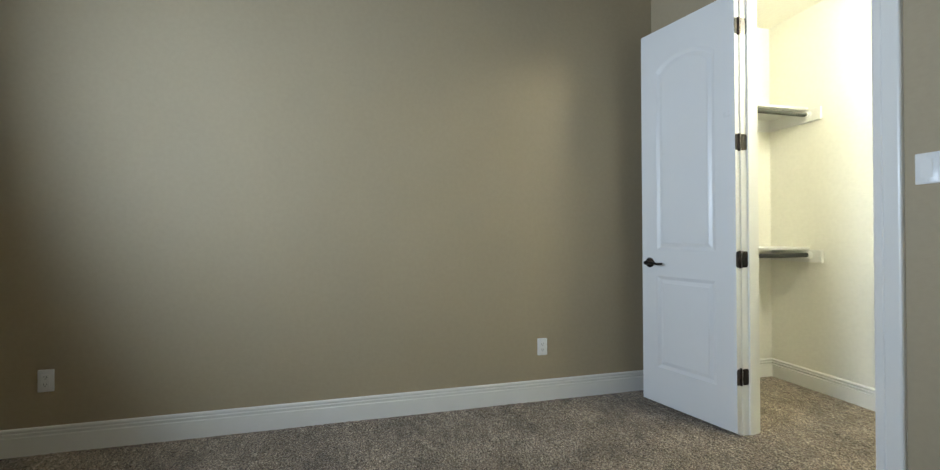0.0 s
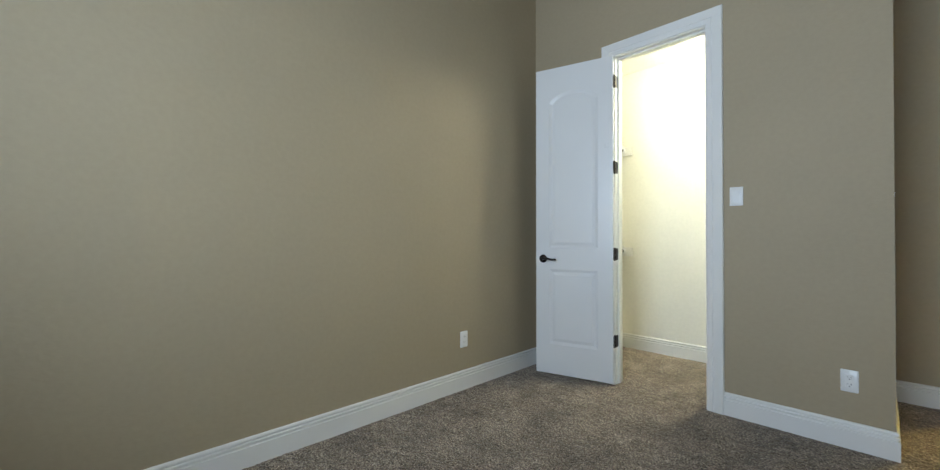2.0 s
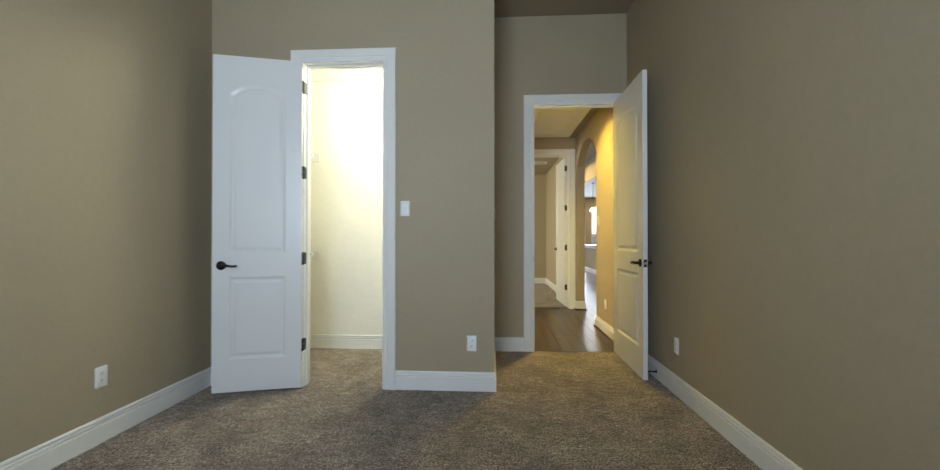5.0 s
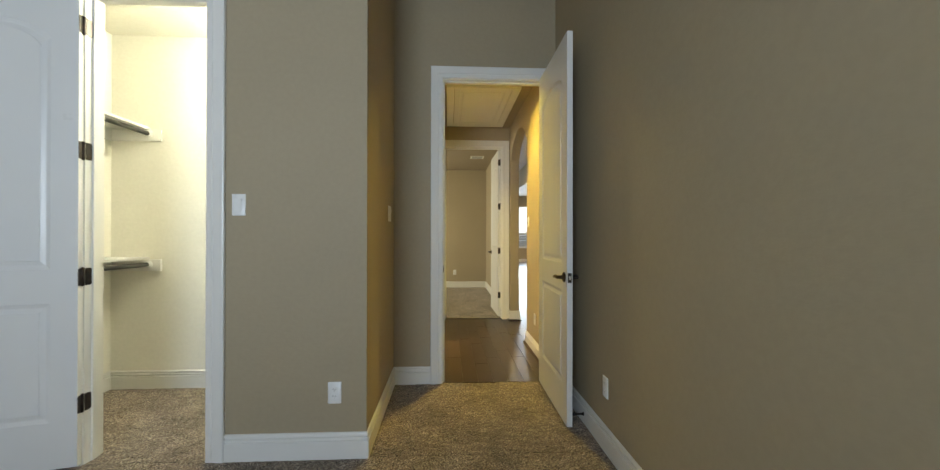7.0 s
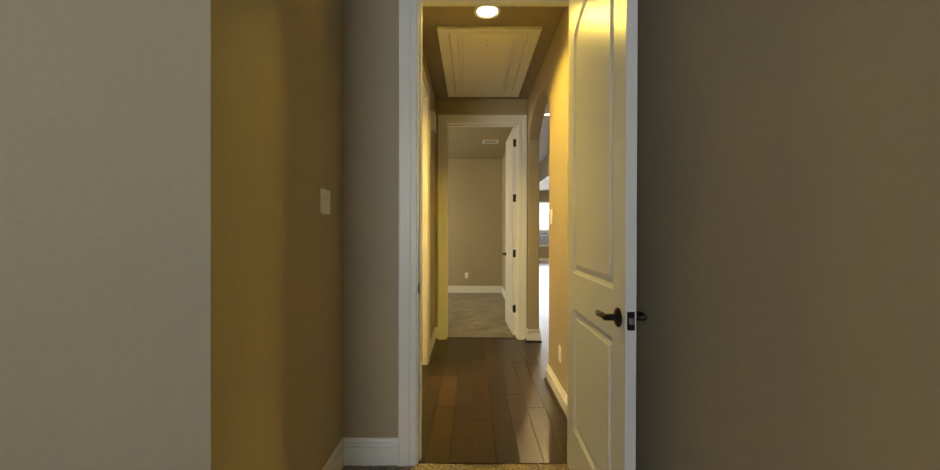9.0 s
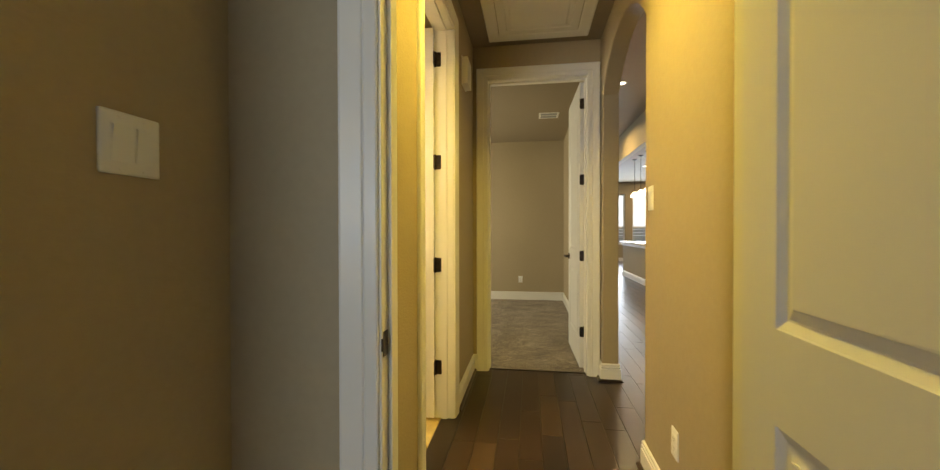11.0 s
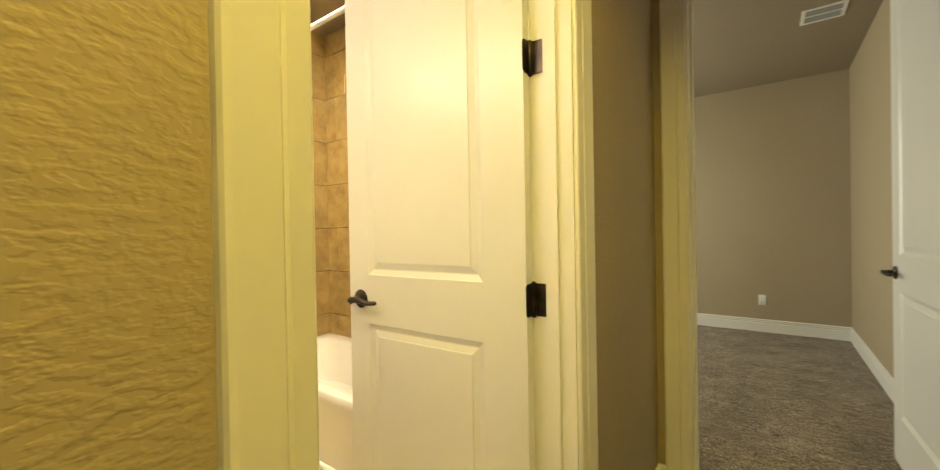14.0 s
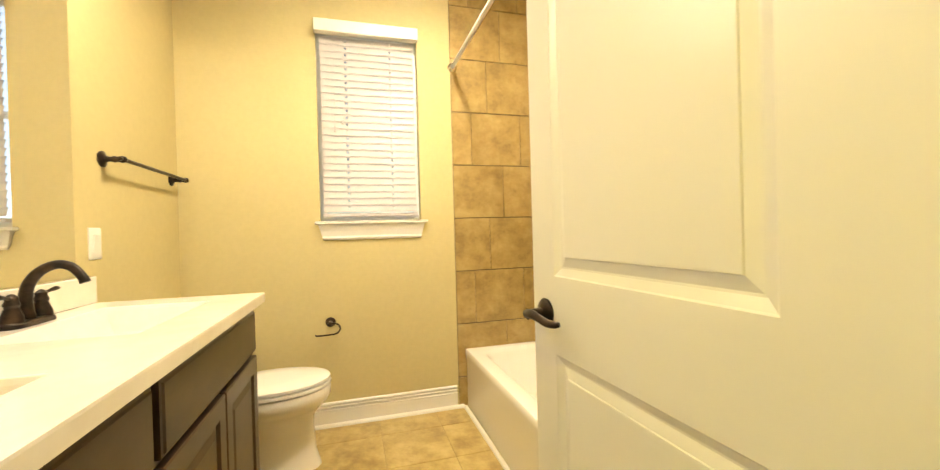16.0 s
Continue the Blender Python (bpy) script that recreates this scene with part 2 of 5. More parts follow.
M_SLAT = blind_slat()
M_GROUND = plaster("dry_grass_ground", (0.16, 0.17, 0.10), 0.5)
M_FENCE = painted("pale_weathered_fence_wood", (0.72, 0.71, 0.70), 0.7)
M_ROOF = plaster("grey_shingle", (0.20, 0.20, 0.21), 0.6)
M_BRICK = plaster("pale_brick_wall", (0.50, 0.46, 0.42), 0.6)


# ---- mesh helpers ----
def finish(bm, name, material, parent=None, smooth=False, doubles=False):
    if doubles:
        bmesh.ops.remove_doubles(bm, verts=bm.verts, dist=1e-5)
    bmesh.ops.recalc_face_normals(bm, faces=bm.faces)
    me = bpy.data.meshes.new(name)
    bm.to_mesh(me)
    bm.free()
    if material is not None:
        me.materials.append(material)
    if smooth:
        me.polygons.foreach_set("use_smooth", [True] * len(me.polygons))
        me.set_sharp_from_angle(angle=radians(38))
    ob = new(name, me)
    if parent is not None:
        ob.parent = parent
    return ob


def part(name, bm, material, parent, label="", smooth=True):
    ob = finish(bm, name, material, parent, smooth)
    return tagged(ob, label) if label else ob


def empty(name, at=(0, 0, 0), label="", category="", group="", kind="", rz=0):
    ob = new(name)
    ob.empty_display_size = 0.1
    ob.matrix_basis = pose(*at, 0, 0, rz)
    return tagged(ob, label, category, group, kind)


def box(bm, x0, y0, z0, x1, y1, z1, bevel=0.0):
    vs = [bm.verts.new(p) for p in ((x0, y0, z0), (x1, y0, z0), (x1, y1, z0), (x0, y1, z0), (x0, y0, z1), (x1, y0, z1), (x1, y1, z1), (x0, y1, z1))]
    fs = [bm.faces.new([vs[i] for i in q]) for q in ((3, 2, 1, 0), (4, 5, 6, 7), (0, 1, 5, 4), (1, 2, 6, 5), (2, 3, 7, 6), (3, 0, 4, 7))]
    if bevel:
        es = list({e for f in fs for e in f.edges})
        bmesh.ops.bevel(bm, geom=es, offset=bevel, segments=2, profile=0.5, affect="EDGES")
    return bm


def boxes(*dims, bevel=0.0):
    bm = bmesh.new()
    for d in dims:
        box(bm, *d, bevel=bevel)
    return bm


def loft(bm, loops, cap0=False, cap1=False, closed=True):
    rows = [[bm.verts.new(p) for p in lp] for lp in loops]
    n = len(rows[0])
    for a, b in zip(rows, rows[1:]):
        for i in range(n if closed else n - 1):
            bm.faces.new((a[i], a[(i + 1) % n], b[(i + 1) % n], b[i]))
    if cap0:
        bm.faces.new(rows[0][::-1])
    if cap1:
        bm.faces.new(rows[-1])
    return bm


def lathe(bm, prof, at=(0, 0, 0), axis="z", n=20):
    """prof: (radius, height) pairs."""
    loops = []
    for r, h in prof:
        lp = []
        for i in range(n):
            a = 2 * math.pi * i / n
            c, s = r * math.cos(a), r * math.sin(a)
            p = {"z": (c, s, h), "x": (h, c, s), "y": (c, h, s)}[axis]
            lp.append((at[0] + p[0], at[1] + p[1], at[2] + p[2]))
        loops.append(lp)
    return loft(bm, loops, True, True)


def tube(bm, pts, radii, n=12):
    """A round tube through points."""
    pts = [Vector(p) for p in pts]
    if isinstance(radii, (int, float)):
        radii = [radii] * len(pts)
    if len(pts) > 3:
        fine, rad = [], []
        for i in range(len(pts) - 1):
            p0, p1, p2, p3 = pts[max(i - 1, 0)], pts[i], pts[i + 1], pts[min(i + 2, len(pts) - 1)]
            for k in range(4):
                u = k / 4
                fine.append(0.5 * ((2 * p1) + (p2 - p0) * u + (2 * p0 - 5 * p1 + 4 * p2 - p3) * u * u + (3 * p1 - 3 * p2 + p3 - p0) * u ** 3))
                rad.append(radii[i] + (radii[i + 1] - radii[i]) * u)
        pts, radii = fine + [pts[-1]], rad + [radii[-1]]
    loops, up = [], None
    for i, p in enumerate(pts):
        d = (pts[min(i + 1, len(pts) - 1)] - pts[max(i - 1, 0)]).normalized()
        if up is None:
            up = d.orthogonal().normalized()
        up = (up - d * up.dot(d)).normalized()
        side = d.cross(up)
        loops.append([p + (up * math.cos(2 * math.pi * k / n) + side * math.sin(2 * math.pi * k / n)) * radii[i] for k in range(n)])
    return loft(bm, loops, True, True)


def rrect(cx, cy, hx, hy, r, z, n=5):
    out = []
    for sx, sy, a0 in ((1, 1, 0), (-1, 1, 90), (-1, -1, 180), (1, -1, 270)):
        for i in range(n + 1):
            a = radians(a0 + 90 * i / n)
            out.append((cx + sx * (hx - r) + r * math.cos(a), cy + sy * (hy - r) + r * math.sin(a), z))
    return out


def wall(name, axis, a0, a1, u0, u1, z0, z1, holes=(), material=None, label="", other=None):
    """A wall from a0 to a1 across axis, u0 to u1 along it; holes are (u0, u1, z0, z1). other: (sign, material, u from, u to) for one face."""
    us = sorted({u0, u1, *[h[0] for h in holes], *[h[1] for h in holes]} | ({other[2], other[3]} if other else set()))
    zs = sorted({z0, z1, *[h[2] for h in holes], *[h[3] for h in holes]})
    us, zs = [u for u in us if u0 <= u <= u1], [z for z in zs if z0 <= z <= z1]

    def solid(i, j):
        if not (0 <= i < len(us) - 1 and 0 <= j < len(zs) - 1):
            return False
        u, z = (us[i] + us[i + 1]) / 2, (zs[j] + zs[j + 1]) / 2
        return not any(h[0] < u < h[1] and h[2] < z < h[3] for h in holes)

    bm = bmesh.new()

    def P(a, u, z):
        return bm.verts.new((a, u, z) if axis == "x" else (u, a, z))

    for i in range(len(us) - 1):
        for j in range(len(zs) - 1):
            if not solid(i, j):
                continue
            A, B, C, D = us[i], us[i + 1], zs[j], zs[j + 1]
            for a in (a0, a1):
                f = bm.faces.new([P(a, A, C), P(a, B, C), P(a, B, D), P(a, A, D)])
                if other and a == (a1 if other[0] > 0 else a0) and other[2] <= (A + B) / 2 <= other[3]:
                    f.material_index = 1
            for di, dj, q in ((-1, 0, ((A, C), (A, D))), (1, 0, ((B, C), (B, D))), (0, -1, ((A, C), (B, C))), (0, 1, ((A, D), (B, D)))):
                if not solid(i + di, j + dj):
                    bm.faces.new([P(a0, *q[0]), P(a1, *q[0]), P(a1, *q[1]), P(a0, *q[1])])
    ob = finish(bm, name, material or M_WALL, doubles=True)
    if other:
        ob.data.materials.append(other[1])
    return tagged(ob, label, kind="structure")


def slab(name, x0, y0, z0, x1, y1, z1, material, label, kind="structure"):
    return tagged(finish(boxes((x0, y0, z0, x1, y1, z1)), name, material), label, kind=kind)


# ---- floor and ceiling slabs ----
slab("floor", -2.30, -4.40, -0.12, 1.435, 1.085, -0.02, M_GROUT, "plain subfloor slab under the bedroom carpet")


def carpet_sheet(name, x0, y0, x1, y1, step, label, amp=0.0022):
    nx, ny = int((x1 - x0) / step), int((y1 - y0) / step)
    xs, ys = np.linspace(x0, x1, nx + 1), np.linspace(y0, y1, ny + 1)
    gx, gy = np.meshgrid(xs, ys, indexing="ij")
    rng = np.random.default_rng(5)
    z = rng.uniform(-amp, amp, gx.shape) + 0.0015 * np.sin(gx * 9 + 2 * np.sin(gy * 5)) + 0.001 * np.sin(gy * 13 + gx * 4)
    jx, jy = rng.uniform(-0.35, 0.35, gx.shape) * step, rng.uniform(-0.35, 0.35, gx.shape) * step
    co = np.stack([np.clip(gx + jx, x0, x1), np.clip(gy + jy, y0, y1), z], -1).reshape(-1, 3)
    idx = np.arange((nx + 1) * (ny + 1)).reshape(nx + 1, ny + 1)
    faces = np.stack([idx[:-1, :-1], idx[1:, :-1], idx[1:, 1:], idx[:-1, 1:]], -1).reshape(-1, 4)
    me = bpy.data.meshes.new(name)
    me.from_pydata(co.tolist(), [], faces.tolist())
    me.materials.append(M_CARPET)
    ob = new(name, me)
    return tagged(ob, label, kind="structure")


carpet_sheet("carpet", -2.175, -4.25, 1.31, 0.0, 0.011, "speckled brown and beige cut-pile carpet, wall to wall in the bedroom")
carpet_sheet("carpet", -2.175, 0.0, 1.31, 1.08, 0.014, "speckled brown and beige cut-pile carpet in the closet and entry nook")
carpet_sheet("carpet", -1.90, 3.635, 1.31, 7.2, 0.022, "speckled grey-brown carpet in the far room")

# ---- walls ----
H1, H2, HT = 3.35, 2.742, 3.72
TAN = "tan painted wall with orange-peel texture"
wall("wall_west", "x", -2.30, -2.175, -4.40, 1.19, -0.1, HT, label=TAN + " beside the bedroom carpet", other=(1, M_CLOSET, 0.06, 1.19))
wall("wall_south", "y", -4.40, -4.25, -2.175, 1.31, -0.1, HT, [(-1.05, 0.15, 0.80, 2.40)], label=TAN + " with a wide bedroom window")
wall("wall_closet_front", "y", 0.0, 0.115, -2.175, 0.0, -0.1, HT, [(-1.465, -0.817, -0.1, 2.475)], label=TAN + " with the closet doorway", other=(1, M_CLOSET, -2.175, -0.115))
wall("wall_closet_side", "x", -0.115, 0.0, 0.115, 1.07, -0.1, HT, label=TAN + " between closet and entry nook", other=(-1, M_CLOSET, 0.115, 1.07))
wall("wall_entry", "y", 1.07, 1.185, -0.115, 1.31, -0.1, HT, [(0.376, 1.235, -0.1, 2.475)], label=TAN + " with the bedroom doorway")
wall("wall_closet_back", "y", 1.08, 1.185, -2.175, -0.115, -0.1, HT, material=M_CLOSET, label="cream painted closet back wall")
# bathroom faces take the tan lightened to carry the strong room light
wall("wall_bath_south", "y", 1.19, 1.29, -2.31, 0.150, -0.1, HT, label=TAN + " behind the bathroom vanity", other=(1, M_WALL_BATH_LIT, -2.31, 0.150))
wall("wall_hall_west", "x", 0.150, 0.265, 1.185, 3.572, -0.1, HT, [(1.918, 2.688, -0.1, 2.475)], material=M_HALL, label=TAN + " with the bathroom doorway", other=(-1, M_WALL_BATH_LIT, 1.29, 3.572))
wall("wall_bath_west", "x", -2.31, -2.190, 1.29, 3.62, -0.1, HT, [(2.005, 2.600, 1.205, 2.345)], material=M_WALL_BATH_LIT, label="tan bathroom wall with the bathroom window, colour lightened for the room's light")
wall("wall_bath_north", "y", 3.62, 3.71, -2.31, 0.150, -0.1, HT, material=M_WALL_BATH_LIT, label="tan bathroom wall behind the bathtub, colour lightened for the room's light")
wall("wall_tub_end", "x", -0.67, -0.555, 2.86, 3.62, -0.1, HT, material=M_WALL_BATH_LIT, label="tan bathroom wall at the foot of the bathtub, colour lightened for the room's light")
wall("wall_hall_end", "y", 3.572, 3.71, 0.150, 1.31, -0.1, HT, [(0.377, 1.225, -0.1, 2.475)], label=TAN + " with the far room doorway")
wall("wall_far_north", "y", 7.196, 7.32, -2.02, 1.31, -0.1, HT, label=TAN + " at the back of the far room")
wall("wall_far_west", "x", -2.02, -1.90, 3.71, 7.196, -0.1, HT, [(4.85, 6.35, 0.75, 2.25)], label=TAN + " with the far room window")


def arch_wall():
    """The long wall on the right, with the arched opening cut through to the gallery."""
    x0, x1 = 1.31, 1.435
    pts = [(-4.40, -0.1), (2.280, -0.1), (2.280, 2.255)]
    cy, hw, rise = (2.280 + 3.472) / 2, (3.472 - 2.280) / 2, 0.27
    for i in range(1, 28):
        a = math.pi - math.pi * i / 28
        R = (hw * hw + rise * rise) / (2 * rise)
        u = hw * math.cos(a)
        pts.append((cy + u * 0.992, 2.262 + math.sqrt(R * R - u * u) - (R - rise)))
    pts += [(3.472, 2.255), (3.472, -0.1), (7.32, -0.1), (7.32, HT), (-4.40, HT)]
    bm = bmesh.new()
    a, b = [bm.verts.new((x0, *p)) for p in pts], [bm.verts.new((x1, *p)) for p in pts]
    bm.faces.new(a)
    bm.faces.new(b[::-1])
    for i in range(len(pts)):
        j = (i + 1) % len(pts)
        bm.faces.new((a[i], b[i], b[j], a[j]))
    ob = finish(bm, "wall_east", M_WALL)
    tagged(ob, TAN + " with an arched opening to the gallery", kind="structure")
    mod = ob.modifiers.new("soft_edge", "BEVEL")
    mod.width, mod.segments, mod.limit_method, mod.angle_limit = 0.012, 3, "ANGLE", radians(50)


arch_wall()
wall("wall_gallery_south", "y", 0.30, 0.45, 1.435, 3.03, -0.1, HT, label=TAN + " closing the gallery")
wall("wall_gallery_east", "x", 3.03, 3.16, 0.45, 7.95, -0.1, HT, [(5.26, 6.13, -0.1, 2.475)], label="tan painted tall gallery wall with a doorway")
wall("wall_kitchen_header", "x", 3.03, 3.16, 7.95, 16.5, 2.97, HT, label="tan painted header over the kitchen opening")
wall("wall_kitchen_south", "y", 7.82, 7.95, 3.16, 9.0, -0.1, HT, label=TAN + " behind the kitchen")
wall("wall_kitchen_east", "x", 9.0, 9.15, 7.82, 16.65, -0.1, HT, label=TAN + " closing the kitchen")
wall("wall_great_north", "y", 16.5, 16.65, -3.15, 9.0, -0.1, HT, [(3.05, 4.385, 0.66, 2.60), (4.65, 5.75, 0.66, 2.60), (6.05, 7.15, 0.66, 2.60)], label="tan painted wall with tall bright windows")
wall("wall_living_west", "x", -3.15, -3.0, 7.32, 16.5, -0.1, HT, [(9.5, 13.5, 0.6, 2.6)], label=TAN + " closing the living area")
wall("wall_side_room", "x", 4.2, 4.3, 4.2, 7.82, -0.1, HT, label=TAN + " closing the room beside the gallery")
wall("wall_side_room", "y", 4.1, 4.2, 3.16, 4.3, -0.1, HT, label=TAN + " closing the room beside the gallery")
slab("wall_living_south", -3.15, 7.2, -0.1, -2.02, 7.32, HT, M_WALL, TAN + " closing the living area")

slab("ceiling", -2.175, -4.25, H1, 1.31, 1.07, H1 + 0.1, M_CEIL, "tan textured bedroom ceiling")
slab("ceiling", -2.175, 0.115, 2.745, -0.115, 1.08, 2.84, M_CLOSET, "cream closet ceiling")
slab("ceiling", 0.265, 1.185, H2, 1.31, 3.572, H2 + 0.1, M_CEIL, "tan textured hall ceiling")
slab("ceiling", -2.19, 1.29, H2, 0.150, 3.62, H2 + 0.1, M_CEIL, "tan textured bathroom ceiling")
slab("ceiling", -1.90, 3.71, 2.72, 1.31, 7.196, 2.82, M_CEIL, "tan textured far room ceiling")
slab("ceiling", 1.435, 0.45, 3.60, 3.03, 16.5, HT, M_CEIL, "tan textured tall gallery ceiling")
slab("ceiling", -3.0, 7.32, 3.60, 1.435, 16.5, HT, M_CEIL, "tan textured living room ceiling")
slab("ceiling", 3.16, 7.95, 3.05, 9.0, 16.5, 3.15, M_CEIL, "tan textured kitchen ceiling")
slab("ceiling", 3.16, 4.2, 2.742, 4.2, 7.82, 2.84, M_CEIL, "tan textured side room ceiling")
# unseen cover slab, added so no sky light leaks in above the ceilings
slab("roof", -3.15, -4.40, HT, 9.15, 16.65, HT + 0.15, M_ROOF, "unseen flat grey slab over the house, added to keep sky light out")

# ---- outside ----
slab("ground", -200, -200, -0.5, 200, 300, -0.35, M_GROUND, "dry grass ground round the house")
slab("foundation", -3.15, -4.40, -0.35, 9.15, 16.65, -0.121, M_GROUT, "concrete foundation slab under the house")


# ---- trim: casings, baseboards ----
CASE = [(0.0, 0.0), (0.0, 0.009), (0.004, 0.012), (0.030, 0.014), (0.034, 0.011), (0.038, 0.015), (0.070, 0.018), (0.086, 0.020), (0.092, 0.018), (0.095, 0.012), (0.095, 0.0)]


def casing(parent, axis, face, sign, a0, a1, z1, name="casing"):
    """A mitred casing round an opening a0..a1 up to z1, on the wall face, proud towards sign."""
    bm = bmesh.new()
    loops = []
    for which in range(4):
        lp = []
        for d, h in CASE:
            a = a0 - d if which < 2 else a1 + d
            z = 0.0 if which in (0, 3) else z1 + d
            n = face + sign * h
            lp.append((n, a, z) if axis == "x" else (a, n, z))
        loops.append(lp)
    loft(bm, loops, True, True)
    return part(name, bm, M_TRIM, parent, smooth=False)


BASE = [(0.0, 0.0), (0.014, 0.0), (0.0145, 0.093), (0.0140, 0.0955), (0.0050, 0.0965), (0.0045, 0.1020), (0.0120, 0.1060), (0.0130, 0.112), (0.0120, 0.1150), (0.0030, 0.1160), (0.0030, 0.1205), (0.0100, 0.1240), (0.0105, 0.130), (0.0085, 0.135), (0.004, 0.139), (0.0, 0.140)]


def baseboard(pts, label="white moulded baseboard"):
    """Along a line of plan points with the room on the left of the way walked."""
    bm = bmesh.new()
    P = [Vector(p) for p in pts]
    loops = []
    for i, p in enumerate(P):
        ns = []
        for a, b in ((i - 1, i), (i, i + 1)):
            if a >= 0 and b < len(P):
                d = (P[b] - P[a]).normalized()
                ns.append(Vector((-d.y, d.x)))
        n = sum(ns, Vector((0, 0)))
        n = n / n.dot(ns[0])
        loops.append([(p.x + n.x * h, p.y + n.y * h, z) for h, z in BASE])
    loft(bm, loops, True, True)
    ob = finish(bm, "baseboard", M_TRIM)
    return tagged(ob, label, kind="structure")


SHOE = [(0.0150, 0.0)] + [(0.0150 + 0.017 * math.cos(radians(a)), 0.019 * math.sin(radians(a))) for a in (0, 18, 36, 54, 72, 90)]


def shoe_moulding(pts, material, label):
    """A quarter-round strip at the foot of a baseboard, on the same line of plan points."""
    bm = bmesh.new()
    P = [Vector(p) for p in pts]
    loops = []
    for i, p in enumerate(P):
        ns = []
        for a, b in ((i - 1, i), (i, i + 1)):
            if a >= 0 and b < len(P):
                d = (P[b] - P[a]).normalized()
                ns.append(Vector((-d.y, d.x)))
        n = sum(ns, Vector((0, 0)))
        n = n / n.dot(ns[0])
        loops.append([(p.x + n.x * h, p.y + n.y * h, z) for h, z in SHOE])
    loft(bm, loops, True, True)
    return tagged(finish(bm, "shoe_moulding", material), label, kind="structure")


DARK_SHOE = "dark stained quarter-round strip at the foot of the baseboard"
shoe_moulding([(1.31, 1.187), (1.31, 2.280), (1.435, 2.280), (1.435, 0.45)], M_WOOD, DARK_SHOE)
shoe_moulding([(1.435, 7.32), (1.435, 3.472), (1.31, 3.472), (1.31, 3.568)], M_WOOD, DARK_SHOE)
shoe_moulding([(0.265, 1.834), (0.265, 1.187)], M_WOOD, DARK_SHOE)
shoe_moulding([(0.294, 3.572), (0.265, 3.572), (0.265, 2.772)], M_WOOD, DARK_SHOE)
shoe_moulding([(3.03, 6.213), (3.03, 7.95), (3.16, 7.95), (9.0, 7.95)], M_WOOD, DARK_SHOE)
shoe_moulding([(-2.19, 2.842), (-2.19, 1.29), (-1.40, 1.29)], M_TRIM, "white quarter-round strip at the foot of the bathroom baseboard")
shoe_moulding([(-0.671, 2.8685), (-2.155, 2.8685)], M_TRIM, "white quarter-round strip along the foot of the bathtub")
tagged(finish(boxes((0.398, 3.618, -0.001, 1.204, 3.640, 0.006), bevel=0.003), "threshold", M_WOOD), "dark wood strip between hall planks and far room carpet", kind="structure")

CW = 0.095 + 0.006
baseboard([(-2.175, 1.0796), (-2.175, 0.1154)], "cream moulded closet baseboard")
baseboard([(-0.1154, 1.0796), (-2.1754, 1.0796)], "cream moulded closet baseboard")
baseboard([(-2.175, -0.002), (-2.175, -4.25)])
baseboard([(-1.445 - CW, 0), (-2.175, 0)])
baseboard([(0.396 - CW, 1.07), (0.0, 1.07), (0.0, 0.0), (-0.837 + CW, 0.0)])
baseboard([(1.31, -4.25), (1.31, 1.07)])
baseboard([(-2.175, -4.25), (1.31, -4.25)])
baseboard([(1.31, 1.185), (1.31, 2.280), (1.435, 2.280), (1.435, 0.45)], "white moulded baseboard turning into the arched opening")
baseboard([(1.435, 7.32), (1.435, 3.472), (1.31, 3.472), (1.31, 3.572)], "white moulded baseboard wrapping the arch jamb")
baseboard([(0.265, 1.938 - CW), (0.265, 1.185)])
baseboard([(0.397 - CW, 3.572), (0.265, 3.572), (0.265, 2.668 + CW)])
baseboard([(0.150, 1.86), (0.150, 1.93 - 0.1)])
baseboard([(-2.19, 2.80), (-2.19, 1.29), (-1.40, 1.29)], "white moulded bathroom baseboard")
baseboard([(1.31, 3.71), (1.31, 7.196), (-1.90, 7.196), (-1.90, 3.71)])
baseboard([(3.03, 6.11 + CW), (3.03, 7.95), (3.16, 7.95), (9.0, 7.95), (9.0, 16.5), (-3.0, 16.5), (-3.0, 7.32)], "white moulded baseboard round the great room")
baseboard([(3.03, 0.45), (3.03, 5.28 - CW)])


# ---- doors ----
def frame_of(name, axis, lo, hi, a0, a1, z1, label, sides=(True, True)):
    """Jambs, stops and casings for a clear opening a0..a1 up to z1 in a wall from lo to hi. Returns the top-level frame."""
    top = empty(name, ((lo + hi) / 2, a0, 0) if axis == "x" else (a0, (lo + hi) / 2, 0), label, kind="structure")
    top.matrix_basis = Matrix.Identity(4)
    t = 0.0195

    def B(n0, u0, z0, n1, u1, zz):
        return (n0, u0, z0, n1, u1, zz) if axis == "x" else (u0, n0, z0, u1, n1, zz)

    for u0, u1 in ((a0 - t, a0), (a1, a1 + t)):
        part("jamb", boxes(B(lo - 0.001, u0, 0, hi + 0.001, u1, z1 + t)), M_TRIM, top, smooth=False)
    part("head_jamb", boxes(B(lo - 0.001, a0, z1, hi + 0.001, a1, z1 + t)), M_TRIM, top, smooth=False)
    if sides[0]:
        casing(top, axis, lo - 0.001, -1, a0 - 0.006, a1 + 0.006, z1 + 0.006)
    if sides[1]:
        casing(top, axis, hi + 0.001, 1, a0 - 0.006, a1 + 0.006, z1 + 0.006)
    return top


